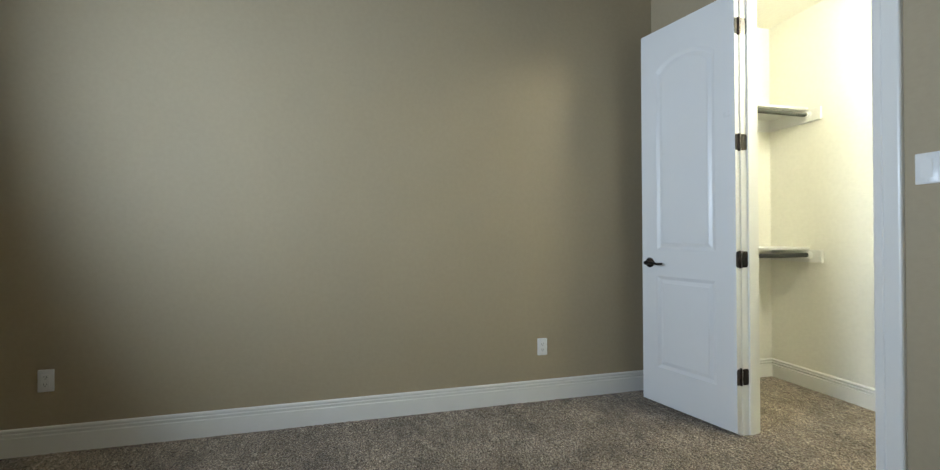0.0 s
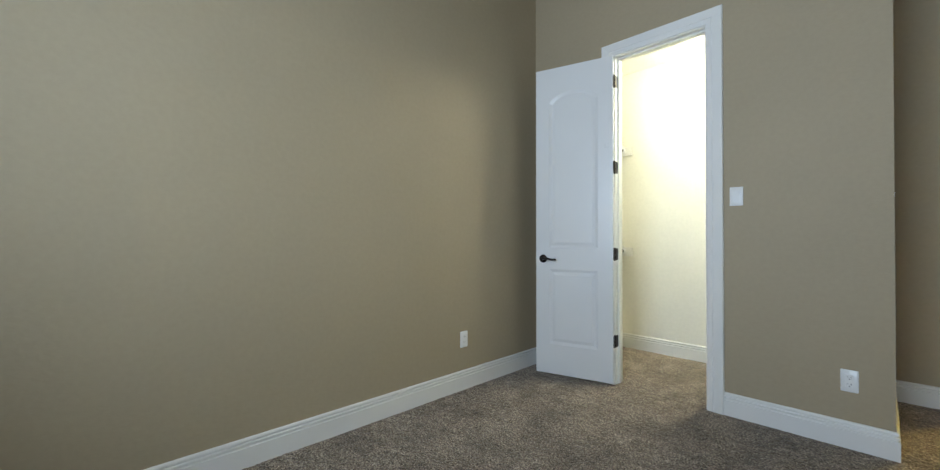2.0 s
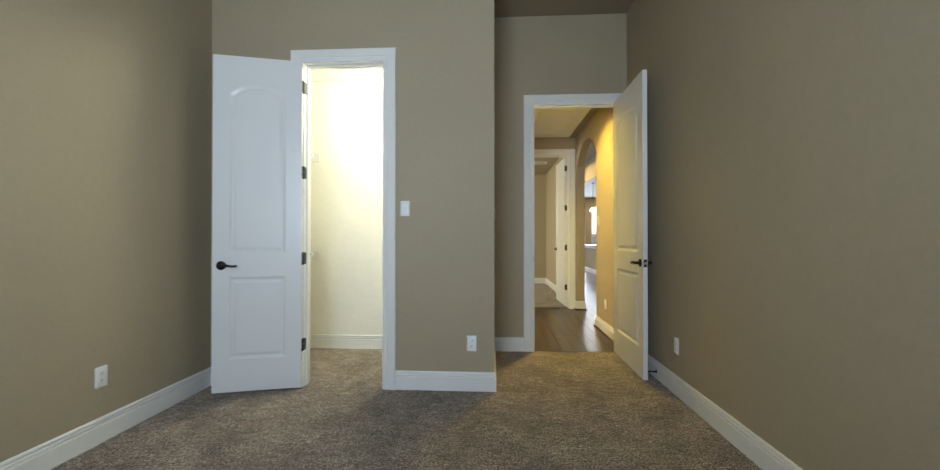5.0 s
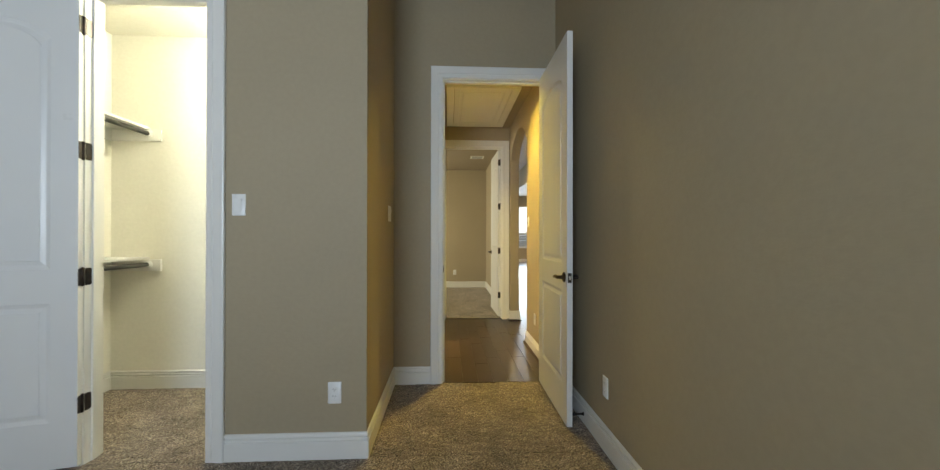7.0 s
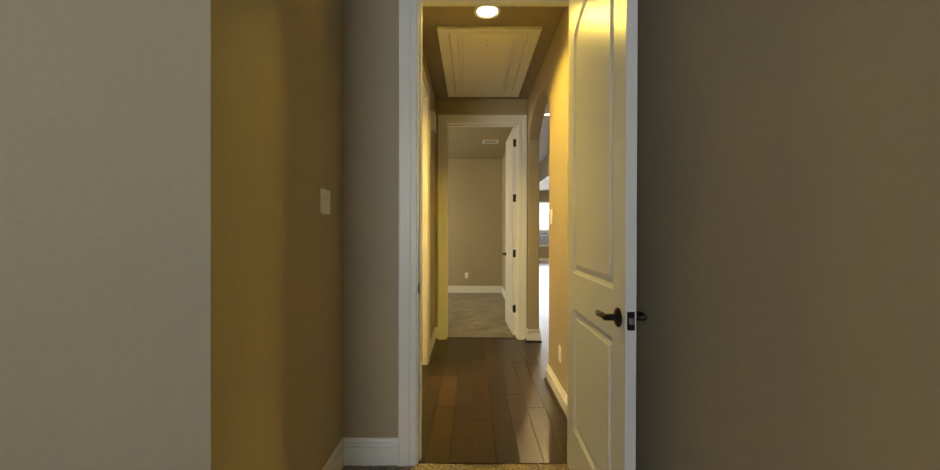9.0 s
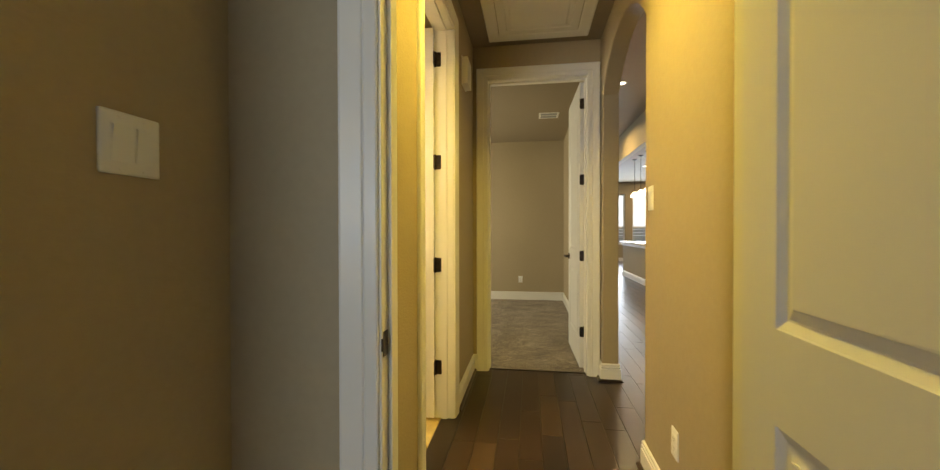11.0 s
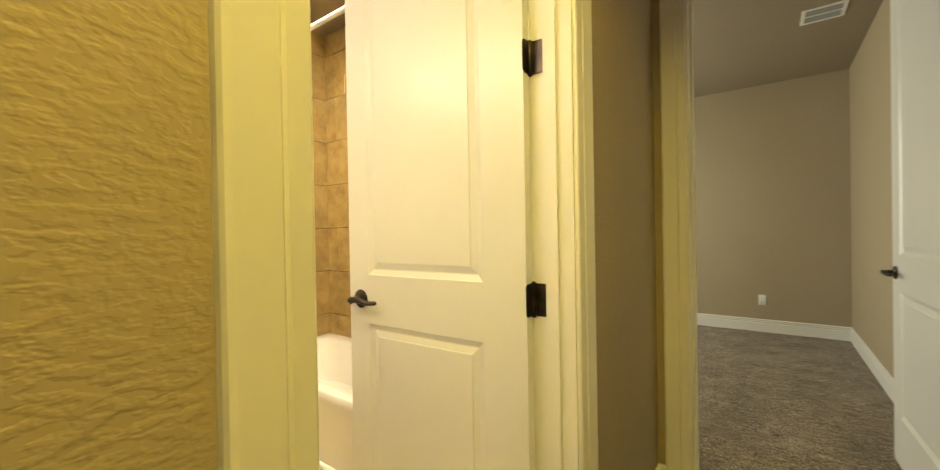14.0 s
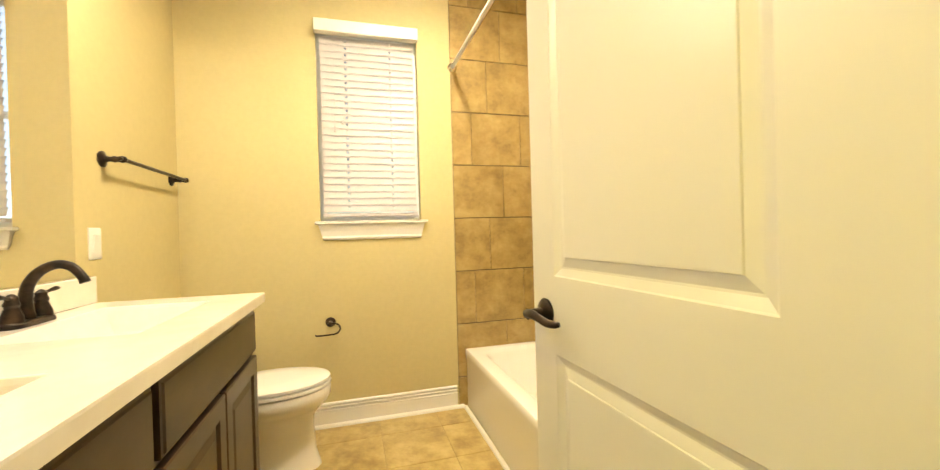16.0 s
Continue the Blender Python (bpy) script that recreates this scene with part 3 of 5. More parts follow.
def stops(top, axis, s0, s1, a0, a1, z1):
    def B(n0, u0, z0, n1, u1, zz):
        return (n0, u0, z0, n1, u1, zz) if axis == "x" else (u0, n0, z0, u1, n1, zz)

    part("door_stop_strip", boxes(B(s0, a0, 0, s1, a0 + 0.011, z1), B(s0, a1 - 0.011, 0, s1, a1, z1), B(s0, a0 + 0.011, z1 - 0.011, s1, a1 - 0.011, z1)), M_TRIM, top, smooth=False)


def door_panel_outline(x0, x1, z0, z1, arch, inset, n=14):
    """Outline of a moulded panel, in by inset; counter-clockwise from the lower left."""
    x0, x1, z0 = x0 + inset, x1 - inset, z0 + inset
    pts = [(x0, z0), (x1, z0)]
    if not arch:
        return pts + [(x1, z1 - inset), (x0, z1 - inset)]
    top = z1 - inset
    for i in range(n + 1):
        u = 1 - 2 * i / n
        pts.append(((x0 + x1) / 2 + u * (x1 - x0) / 2, top + arch * math.sqrt(max(0, 1 - (u * 0.93) ** 2)) - arch * math.sqrt(1 - 0.93 ** 2)))
    return pts


def door_slab(w, shift=0.0, h=2.44, t=0.035):
    """Two raised panels on both faces, the upper one with an arched top. Hinge edge at x=0, z from 0."""
    bm = bmesh.new()
    sx = 0.118 if w > 0.65 else 0.112
    lower = (sx + shift, w - sx + shift, 0.235, 0.830, 0.0)
    upper = (sx + shift, w - sx + shift, 1.001, 2.165, 0.115)
    for y, s in ((0.0, 1), (t, -1)):
        outer, inner = [], []
        for p in (lower, upper):
            rings = []
            for ins, dep in ((0.0, 0.0), (0.003, 0.0022), (0.018, 0.0088), (0.022, 0.0092), (0.041, 0.0040), (0.0425, 0.0018), (0.046, 0.0014)):
                rings.append([bm.verts.new((x, y + s * dep, z)) for x, z in door_panel_outline(*p, ins)])
            for a, b in zip(rings, rings[1:]):
                for i in range(len(a)):
                    j = (i + 1) % len(a)
                    bm.faces.new((a[i], a[j], b[j], b[i]))
            bm.faces.new(rings[-1])
            outer.append(rings[0])
        lo, up = outer

        def V(x, z):
            return bm.verts.new((x, y, z))

        c = [V(0, 0), V(w, 0), V(w, h), V(0, h)]
        bm.faces.new((c[0], c[1], lo[1], lo[0]))
        bm.faces.new((c[1], c[2], up[2], up[1], lo[2], lo[1]))
        bm.faces.new((c[3], c[0], lo[0], lo[3], up[0], up[-1]))
        bm.faces.new((lo[3], lo[2], up[1], up[0]))
        bm.faces.new([c[2], c[3]] + up[:1:-1])
    for a, b in (((0, 0), (w, 0)), ((w, 0), (w, h)), ((w, h), (0, h)), ((0, h), (0, 0))):
        bm.faces.new([bm.verts.new(p) for p in ((a[0], 0, a[1]), (b[0], 0, b[1]), (b[0], t, b[1]), (a[0], t, a[1]))])
    bmesh.ops.remove_doubles(bm, verts=bm.verts, dist=1e-5)
    return bm


def lever(bm, x, z, y, s, toward):
    """Round rose and curved lever on the face at y, out towards s, the lever pointing towards the sign toward."""
    lathe(bm, [(0.0, 0), (0.032, 0), (0.033, 0.004), (0.028, 0.009), (0.018, 0.012), (0.012, 0.014), (0.011, 0.045), (0.013, 0.048), (0.0, 0.05)] if s > 0 else [(0.0, 0), (0.032, 0), (0.033, -0.004), (0.028, -0.009), (0.018, -0.012), (0.012, -0.014), (0.011, -0.045), (0.013, -0.048), (0.0, -0.05)], (x, y, z), "y", 20)
    pts = [(x + toward * a, y + s * (0.045 + b), z + c) for a, b, c in ((-0.008, 0, 0), (0.02, 0.004, 0.004), (0.05, 0.004, 0.002), (0.08, 0.0, -0.004), (0.104, -0.006, -0.003), (0.112, -0.012, -0.001))]
    tube(bm, pts, [0.010, 0.0105, 0.009, 0.0085, 0.008, 0.005], 10)


def make_door(name, w, hinge, rz, flip, label, handle_z=0.915, shift=0.0):
    """A door hung at the hinge point; at rz=0 it reaches along +x. flip: thickness on the other side of the hinge line."""
    top = empty(name, (hinge[0], hinge[1], 0.0), label, kind="structure", rz=rz)
    bm = door_slab(w, shift)
    ob = part("slab", bm, M_DOOR, top, smooth=False)
    ob.location = (0, -0.035 if flip else 0, 0.015)
    y0, y1 = (-0.035, 0.0) if flip else (0.0, 0.035)
    for y, s in ((y0, -1), (y1, 1)):
        bm = bmesh.new()
        lever(bm, w - 0.06, handle_z + 0.015, y, s, -1)
        part("door_handle", bm, M_BRONZE, top, "dark oil-rubbed bronze lever handle")
    part("latch_plate", boxes((w - 0.001, (y0 + y1) / 2 - 0.012, handle_z - 0.015, w + 0.0015, (y0 + y1) / 2 + 0.012, handle_z + 0.045)), M_BRONZE, top, "dark bronze latch plate", smooth=False)
    part("latch_bolt", boxes((w + 0.0015, (y0 + y1) / 2 - 0.007, handle_z + 0.004, w + 0.010, (y0 + y1) / 2 + 0.007, handle_z + 0.026), bevel=0.002), M_METAL, top, "bright metal latch bolt", smooth=False)
    return top


def rounded_plate(bm, o, u, v, n, w, h, r, t):
    """A plate with corners rounded on the far side, from o along u by w, centred on v, t thick along n."""
    o, u, v, n = Vector(o), Vector(u), Vector(v), Vector(n)
    pts = [(0, -h / 2)]
    for a0, cx, cy in ((-90, w - r, -h / 2 + r), (0, w - r, h / 2 - r)):
        for i in range(5):
            a = radians(a0 + 90 * i / 4)
            pts.append((cx + r * math.cos(a), cy + r * math.sin(a)))
    pts.append((0, h / 2))
    loft(bm, [[o + u * a + v * b + n * k for a, b in pts] for k in (0, t)], True, True)


def hinges(parent, at, leaf_dirs, zs=(0.323, 0.974, 1.625, 2.272)):
    """Barrel hinges at a plan point; leaf_dirs are (direction along the leaf, its outward normal)."""
    for z in zs:
        bm = bmesh.new()
        lathe(bm, [(0.0, -0.050), (0.005, -0.048), (0.0072, -0.045), (0.0072, 0.045), (0.005, 0.048), (0.0, 0.050)], (at[0], at[1], z), "z", 12)
        for u, n, off in leaf_dirs:
            rounded_plate(bm, (at[0] + off[0], at[1] + off[1], z), (*u, 0), (0, 0, 1), (*n, 0), 0.037, 0.089, 0.010, 0.0022)
        part("hinge", bm, M_BRONZE, parent, "dark bronze butt hinge with rounded corners")


def strike(parent, lo, hi):
    part("strike_plate", boxes((*lo, *hi), bevel=0.0008), M_BRONZE, parent, "dark bronze strike plate", smooth=False)


# closet door: opens into the bedroom
df = frame_of("door_frame_closet", "y", 0.0, 0.115, -1.445, -0.837, 2.455, "white closet door casing and jambs", (True, True))
stops(df, "y", 0.040, 0.075, -1.445, -0.837, 2.455)
closet_yaw = math.degrees(math.atan2(-0.165 + 0.003, -2.045 + 1.455))
d1 = make_door("door_1", 0.603, (-1.452, -0.006), closet_yaw, False, "white two-panel arched-top closet door standing open, beside the bedroom carpet")
hinges(d1, (0, 0), [((0.0, 1.0), (-1.0, 0.0), (0.0, 0.0))])
hinges(df, (-1.4475, -0.008), [((0.0, 1.0), (1.0, 0.0), (0.003, 0.010))])
strike(df, (-0.8395, 0.012, 0.89), (-0.8368, 0.038, 0.95))

# bedroom door: opens into the nook against the east wall
df = frame_of("door_frame_bedroom", "y", 1.07, 1.185, 0.396, 1.215, 2.455, "white bedroom door casing and jambs", (True, True))
stops(df, "y", 1.110, 1.145, 0.396, 1.215, 2.455)
d2 = make_door("door_2", 0.806, (1.209, 1.060), -90.6, True, "white two-panel arched-top bedroom door standing open at the entry nook")
hinges(df, (1.212, 1.062), [((0.0, 1.0), (-1.0, 0.0), (0.0, 0.010))])
strike(df, (0.3958, 1.078, 0.89), (0.3985, 1.106, 0.95))
part("strike_lip", boxes((0.3950, 1.0672, 0.905, 0.3995, 1.078, 0.935), bevel=0.001), M_BRONZE, df, "dark bronze strike lip", smooth=False)

# bathroom door: opens into the bathroom
df = frame_of("door_frame_bath", "x", 0.150, 0.265, 1.938, 2.668, 2.455, "white bathroom door casing and jambs", (True, True))
stops(df, "x", 0.190, 0.225, 1.938, 2.668, 2.455)
d3 = make_door("door_3", 0.712, (0.146, 2.664), 180 + 2.0, False, "white two-panel arched-top bathroom door standing open beside the bathtub", shift=0.020)
hinges(df, (0.150, 2.664), [((1.0, 0.0), (0.0, -1.0), (0.004, 0.004)), ((0.0, -1.0), (1.0, 0.0), (-0.0038, 0.0))])
strike(df, (0.158, 1.9378, 0.89), (0.184, 1.9405, 0.95))

# far room door: opens into the far room
df = frame_of("door_frame_far", "y", 3.572, 3.71, 0.397, 1.205, 2.455, "white far room door casing and jambs", (True, True))
stops(df, "y", 3.630, 3.665, 0.397, 1.205, 2.455)
d4 = make_door("door_4", 0.792, (1.200, 3.722), 90 + 1.4, False, "white two-panel arched-top door open into the far room")
hinges(df, (1.203, 3.722), [((0.0, -1.0), (-1.0, 0.0), (0.0, -0.006)), ((-1.0, 0.0), (0.0, -1.0), (-0.002, 0.0))])

# gallery side doorway
df = frame_of("door_frame_side_room", "x", 3.03, 3.16, 5.28, 6.11, 2.455, "white casing of the gallery side doorway", (True, True))


# ---- switches and outlets ----
def cover_plate(name, kind_of, at, n, gangs=1, label=""):
    """A wall plate centred at a point, its face out along n ('+x', '-x', '+y', '-y')."""
    top = empty(name, at, label, "light switch" if kind_of == "switch" else "electrical outlet", rz={"-y": 0, "+x": 90, "+y": 180, "-x": -90}[n])
    w = 0.070 + 0.046 * (gangs - 1)
    bm = loft(bmesh.new(), [[(x, y, z) for x, z, _ in rrect(0, 0, w / 2 - i, 0.0572 - i, 0.004, 0, 3)] for i, y in ((0, -0.0005), (0, -0.004), (0.003, -0.0065))], True, True)
    part("cover_plate", bm, M_PLATE, top)
    for g in range(gangs):
        cx = (g - (gangs - 1) / 2) * 0.046
        if kind_of == "switch":
            bm = boxes((cx - 0.0175, -0.0074, -0.0345, cx + 0.0175, -0.0062, 0.0345))
            part("rocker_frame", bm, M_PLATE, top, smooth=False)
            v = bmesh.new()
            loft(v, [[(cx - 0.0155, y, z) for y, z in ((-0.0070, -0.032), (-0.0075, -0.032), (-0.0090, 0.0), (-0.0125, 0.031), (-0.0070, 0.032))], [(cx + 0.0155, y, z) for y, z in ((-0.0070, -0.032), (-0.0075, -0.032), (-0.0090, 0.0), (-0.0125, 0.031), (-0.0070, 0.032))]], True, True)
            part("rocker", v, M_PLATE, top, smooth=False)
        else:
            part("socket_face", boxes((cx - 0.0168, -0.0082, -0.0335, cx + 0.0168, -0.0062, 0.0335), bevel=0.0006), M_PLATE, top, smooth=False)
            for zc in (0.019, -0.019):
                for sx in (-0.0065, 0.0065):
                    part("slot", boxes((cx + sx - 0.001, -0.0086, zc - 0.002, cx + sx + 0.001, -0.0081, zc + 0.006)), M_SLOT, top, smooth=False)
                part("slot", boxes((cx - 0.002, -0.0086, zc - 0.010, cx + 0.002, -0.0081, zc - 0.006)), M_SLOT, top, smooth=False)
    for zc in (0.048, -0.048):
        for g in range(gangs):
            bm = bmesh.new()
            lathe(bm, [(0.0, -0.0064), (0.003, -0.0064), (0.0025, -0.0072), (0.0, -0.0073)], ((g - (gangs - 1) / 2) * 0.046, 0, zc), "y", 8)
            part("screw", bm, M_PLATE, top)
    return top


cover_plate("light_switch", "switch", (-0.668, 0, 1.350), "-y", label="white single rocker switch beside the closet doorway")
cover_plate("wall_outlet", "outlet", (-0.168, 0, 0.350), "-y", label="white wall outlet above the baseboard near the closet corner")
cover_plate("wall_outlet", "outlet", (-2.175, -0.872, 0.362), "+x", label="white wall outlet on the tan bedroom side wall")
cover_plate("wall_outlet", "outlet", (-2.175, -3.63, 0.375), "+x", label="white wall outlet near the window end of the bedroom")
cover_plate("wall_outlet", "outlet", (1.31, 0.002, 0.352), "-x", label="white wall outlet behind the open bedroom door")
cover_plate("light_switch", "switch", (0.0, 0.815, 1.352), "+x", 2, label="cream double rocker switch inside the entry nook")
cover_plate("light_switch", "switch", (1.31, 2.172, 1.343), "-x", label="white rocker switch beside the arched opening")
cover_plate("wall_outlet", "outlet", (1.31, 1.842, 0.352), "-x", label="white wall outlet low on the hall wall")
cover_plate("wall_outlet", "outlet", (0.584, 7.196, 0.352), "-y", label="white wall outlet on the back wall of the far room")
cover_plate("light_switch", "switch", (3.03, 7.49, 1.330), "-x", label="white switch on the tall gallery wall")
cover_plate("wall_outlet", "outlet", (3.03, 7.03, 0.370), "-x", label="white wall outlet low on the gallery wall")
cover_plate("light_switch", "switch", (-1.443, 1.29, 1.114), "+y", label="white rocker switch between mirror and towel bar")


def doorstop(at, label):
    top = empty("door_stop", at, label, "door stop")
    bm = bmesh.new()
    lathe(bm, [(0.0, 0), (0.012, 0), (0.011, -0.005), (0.006, -0.008), (0.0055, -0.055), (0.0, -0.055)], (0, 0, 0), "x", 12)
    part("stem", bm, M_BRONZE, top)
    bm = bmesh.new()
    lathe(bm, [(0.0, -0.055), (0.009, -0.055), (0.010, -0.062), (0.008, -0.070), (0.0, -0.071)], (0, 0, 0), "x", 12)
    part("rubber_tip", bm, M_BLACK, top, "black rubber tip")


doorstop((1.2955, 0.33, 0.06), "dark bronze door stop fixed to the baseboard behind the bedroom door")

# door chime box on the hall wall
top = empty("door_chime", (0.265, 3.08, 2.33), "small white door chime box high on the hall wall", "door chime")
part("cover", boxes((0.0, -0.085, -0.095, 0.045, 0.085, 0.095), bevel=0.006), M_PLATE, top)
part("back_plate", boxes((0.0, -0.09, -0.10, 0.005, 0.09, 0.10)), M_PLATE, top, smooth=False)


# ---- attic hatch ----
def attic_hatch():
    x0, x1, y0, y1, z = 0.415, 1.195, 1.96, 3.46, H2
    top = empty("attic_hatch", (0, 0, 0), "cream painted attic hatch with moulded frame in the hall ceiling", "attic hatch")
    bm = bmesh.new()
    cx, cy, hx, hy = (x0 + x1) / 2, (y0 + y1) / 2, (x1 - x0) / 2, (y1 - y0) / 2

    def ring(i, zz):
        return [(cx - hx + i, cy - hy + i, zz), (cx + hx - i, cy - hy + i, zz), (cx + hx - i, cy + hy - i, zz), (cx - hx + i, cy + hy - i, zz)]

    loft(bm, [ring(0, z), ring(0, z - 0.018), ring(0.01, z - 0.022), ring(0.075, z - 0.014), ring(0.085, z - 0.008), ring(0.085, z)])
    part("hatch_frame", bm, M_TRIM, top, smooth=False)
    bm = bmesh.new()
    loft(bm, [ring(0.090, z), ring(0.090, z - 0.010), ring(0.145, z - 0.010), ring(0.155, z - 0.002), ring(0.175, z - 0.002), ring(0.190, z - 0.008)], False, True)
    part("hatch_panel", bm, M_TRIM, top, smooth=False)
    bm = bmesh.new()
    lathe(bm, [(0.0, z - 0.008), (0.008, z - 0.008), (0.009, z - 0.018), (0.005, z - 0.022), (0.0, z - 0.022)], (0.80, 2.24, 0), "z", 10)
    part("pull_knob", bm, M_PLATE, top, "small white pull knob")


attic_hatch()


# ---- ceiling lights ----
def can_light(at, label, r=0.075):
    top = empty("recessed_light", at, label, "recessed light", "recessed ceiling lights")
    bm = bmesh.new()
    loops = []
    for rad, z in ((r + 0.018, 0.0), (r + 0.016, -0.006), (r + 0.004, -0.008), (r, -0.004), (r - 0.004, -0.001)):
        loops.append([(rad * math.cos(2 * math.pi * i / 28), rad * math.sin(2 * math.pi * i / 28), z) for i in range(28)])
    loft(bm, loops)
    part("trim_ring", bm, M_TRIM, top)
    bm = bmesh.new()
    lathe(bm, [(0.0, -0.0005), (r - 0.005, -0.0005), (r - 0.02, -0.003), (0.0, -0.004)], (0, 0, 0), "z", 24)
    part("lens", bm, M_GLOW, top, "glowing warm lens")


can_light((0.78, 1.76, H2), "round recessed light glowing warm in the hall ceiling")
for p in ((2.22, 7.1), (2.22, 4.2), (2.22, 10.0)):
    can_light((p[0], p[1], 3.60), "round recessed light glowing warm in the gallery ceiling")
can_light((-1.15, 2.62, H2), "round recessed light glowing warm in the bathroom ceiling")
for p in ((4.06, 12.5), (5.4, 15.6), (5.3, 10.2)):
    can_light((p[0], p[1], 3.05), "round recessed light glowing warm in the kitchen ceiling")

# far room ceiling vent
top = empty("ceiling_vent", (0.99, 5.63, 2.72), "white metal air vent in the far room ceiling", "ceiling vent")
part("frame", boxes((-0.128, -0.13, -0.008, 0.128, -0.105, 0), (-0.128, 0.105, -0.008, 0.128, 0.13, 0), (-0.128, -0.105, -0.008, -0.104, 0.105, 0), (0.104, -0.105, -0.008, 0.128, 0.105, 0), (-0.104, -0.006, -0.008, 0.104, 0.006, 0)), M_PLATE, top, smooth=False)
part("backing", boxes((-0.104, -0.105, -0.002, 0.104, 0.105, 0)), M_SLOT, top, "dark duct behind the slats", smooth=False)
for i in range(12):
    y = -0.098 + i * 0.0175 + (0.004 if i > 5 else 0)
    bm = bmesh.new()
    loft(bm, [[(x, y, -0.002), (x, y + 0.009, -0.008), (x, y + 0.010, -0.0075), (x, y + 0.001, -0.0015)] for x in (-0.104, 0.104)], True, True)
    part("slat", bm, M_VENT, top, smooth=False)
# closet shelf


def closet_shelf(z, rod_z, label):
    top = empty("closet_shelf", (-2.175, 0.6, z), label, "closet shelf", "closet shelves")
    y0, y1 = -0.4836, 0.4790
    part("shelf_board", boxes((0.001, y0, 0.0, 0.292, y1, 0.019), bevel=0.002), M_TRIM, top, smooth=False)
    part("back_cleat", boxes((0.0005, y0, -0.089, 0.019, y1, -0.0005)), M_TRIM, top, smooth=False)
    for y, s in ((y0, 1), (y1, -1)):
        part("end_cleat", boxes((0.019, min(y, y + s * 0.019), -0.089, 0.385, max(y, y + s * 0.019), -0.0005), bevel=0.0015), M_TRIM, top, smooth=False)
        bm = bmesh.new()
        ys = y + s * 0.019
        lathe(bm, [(0.0, 0), (0.030, 0), (0.030, s * 0.006), (0.021, s * 0.009), (0.021, s * 0.018), (0.0, s * 0.018)], (0.295, ys, rod_z - z), "y", 20)
        part("rod_socket", bm, M_PLATE, top, "white round rod socket")
    bm = bmesh.new()
    tube(bm, [(0.295, y0 + 0.03, rod_z - z), (0.295, y1 - 0.03, rod_z - z)], 0.0165, 16)
    part("hanging_rod", bm, M_ROD, top, "dark grey metal hanging rod")


closet_shelf(1.003, 0.965, "cream painted lower closet shelf with a grey hanging rod")
closet_shelf(2.010, 1.975, "cream painted upper closet shelf with a grey hanging rod")
top = empty("closet_ceiling_light", (-0.75, 0.62, 2.745), "white glass dome light on the closet ceiling", "ceiling light")
bm = bmesh.new()
lathe(bm, [(0.0, 0), (0.14, 0), (0.145, -0.012), (0.13, -0.022), (0.0, -0.022)], n=28)
part("base", bm, M_PLATE, top)
bm = bmesh.new()
lathe(bm, [(0.0, -0.023), (0.125, -0.023), (0.115, -0.055), (0.07, -0.085), (0.0, -0.095)], n=28)
part("dome", bm, glowing("lit_dome_glass", (1.0, 0.95, 0.8), 6), top, "glowing white glass dome")


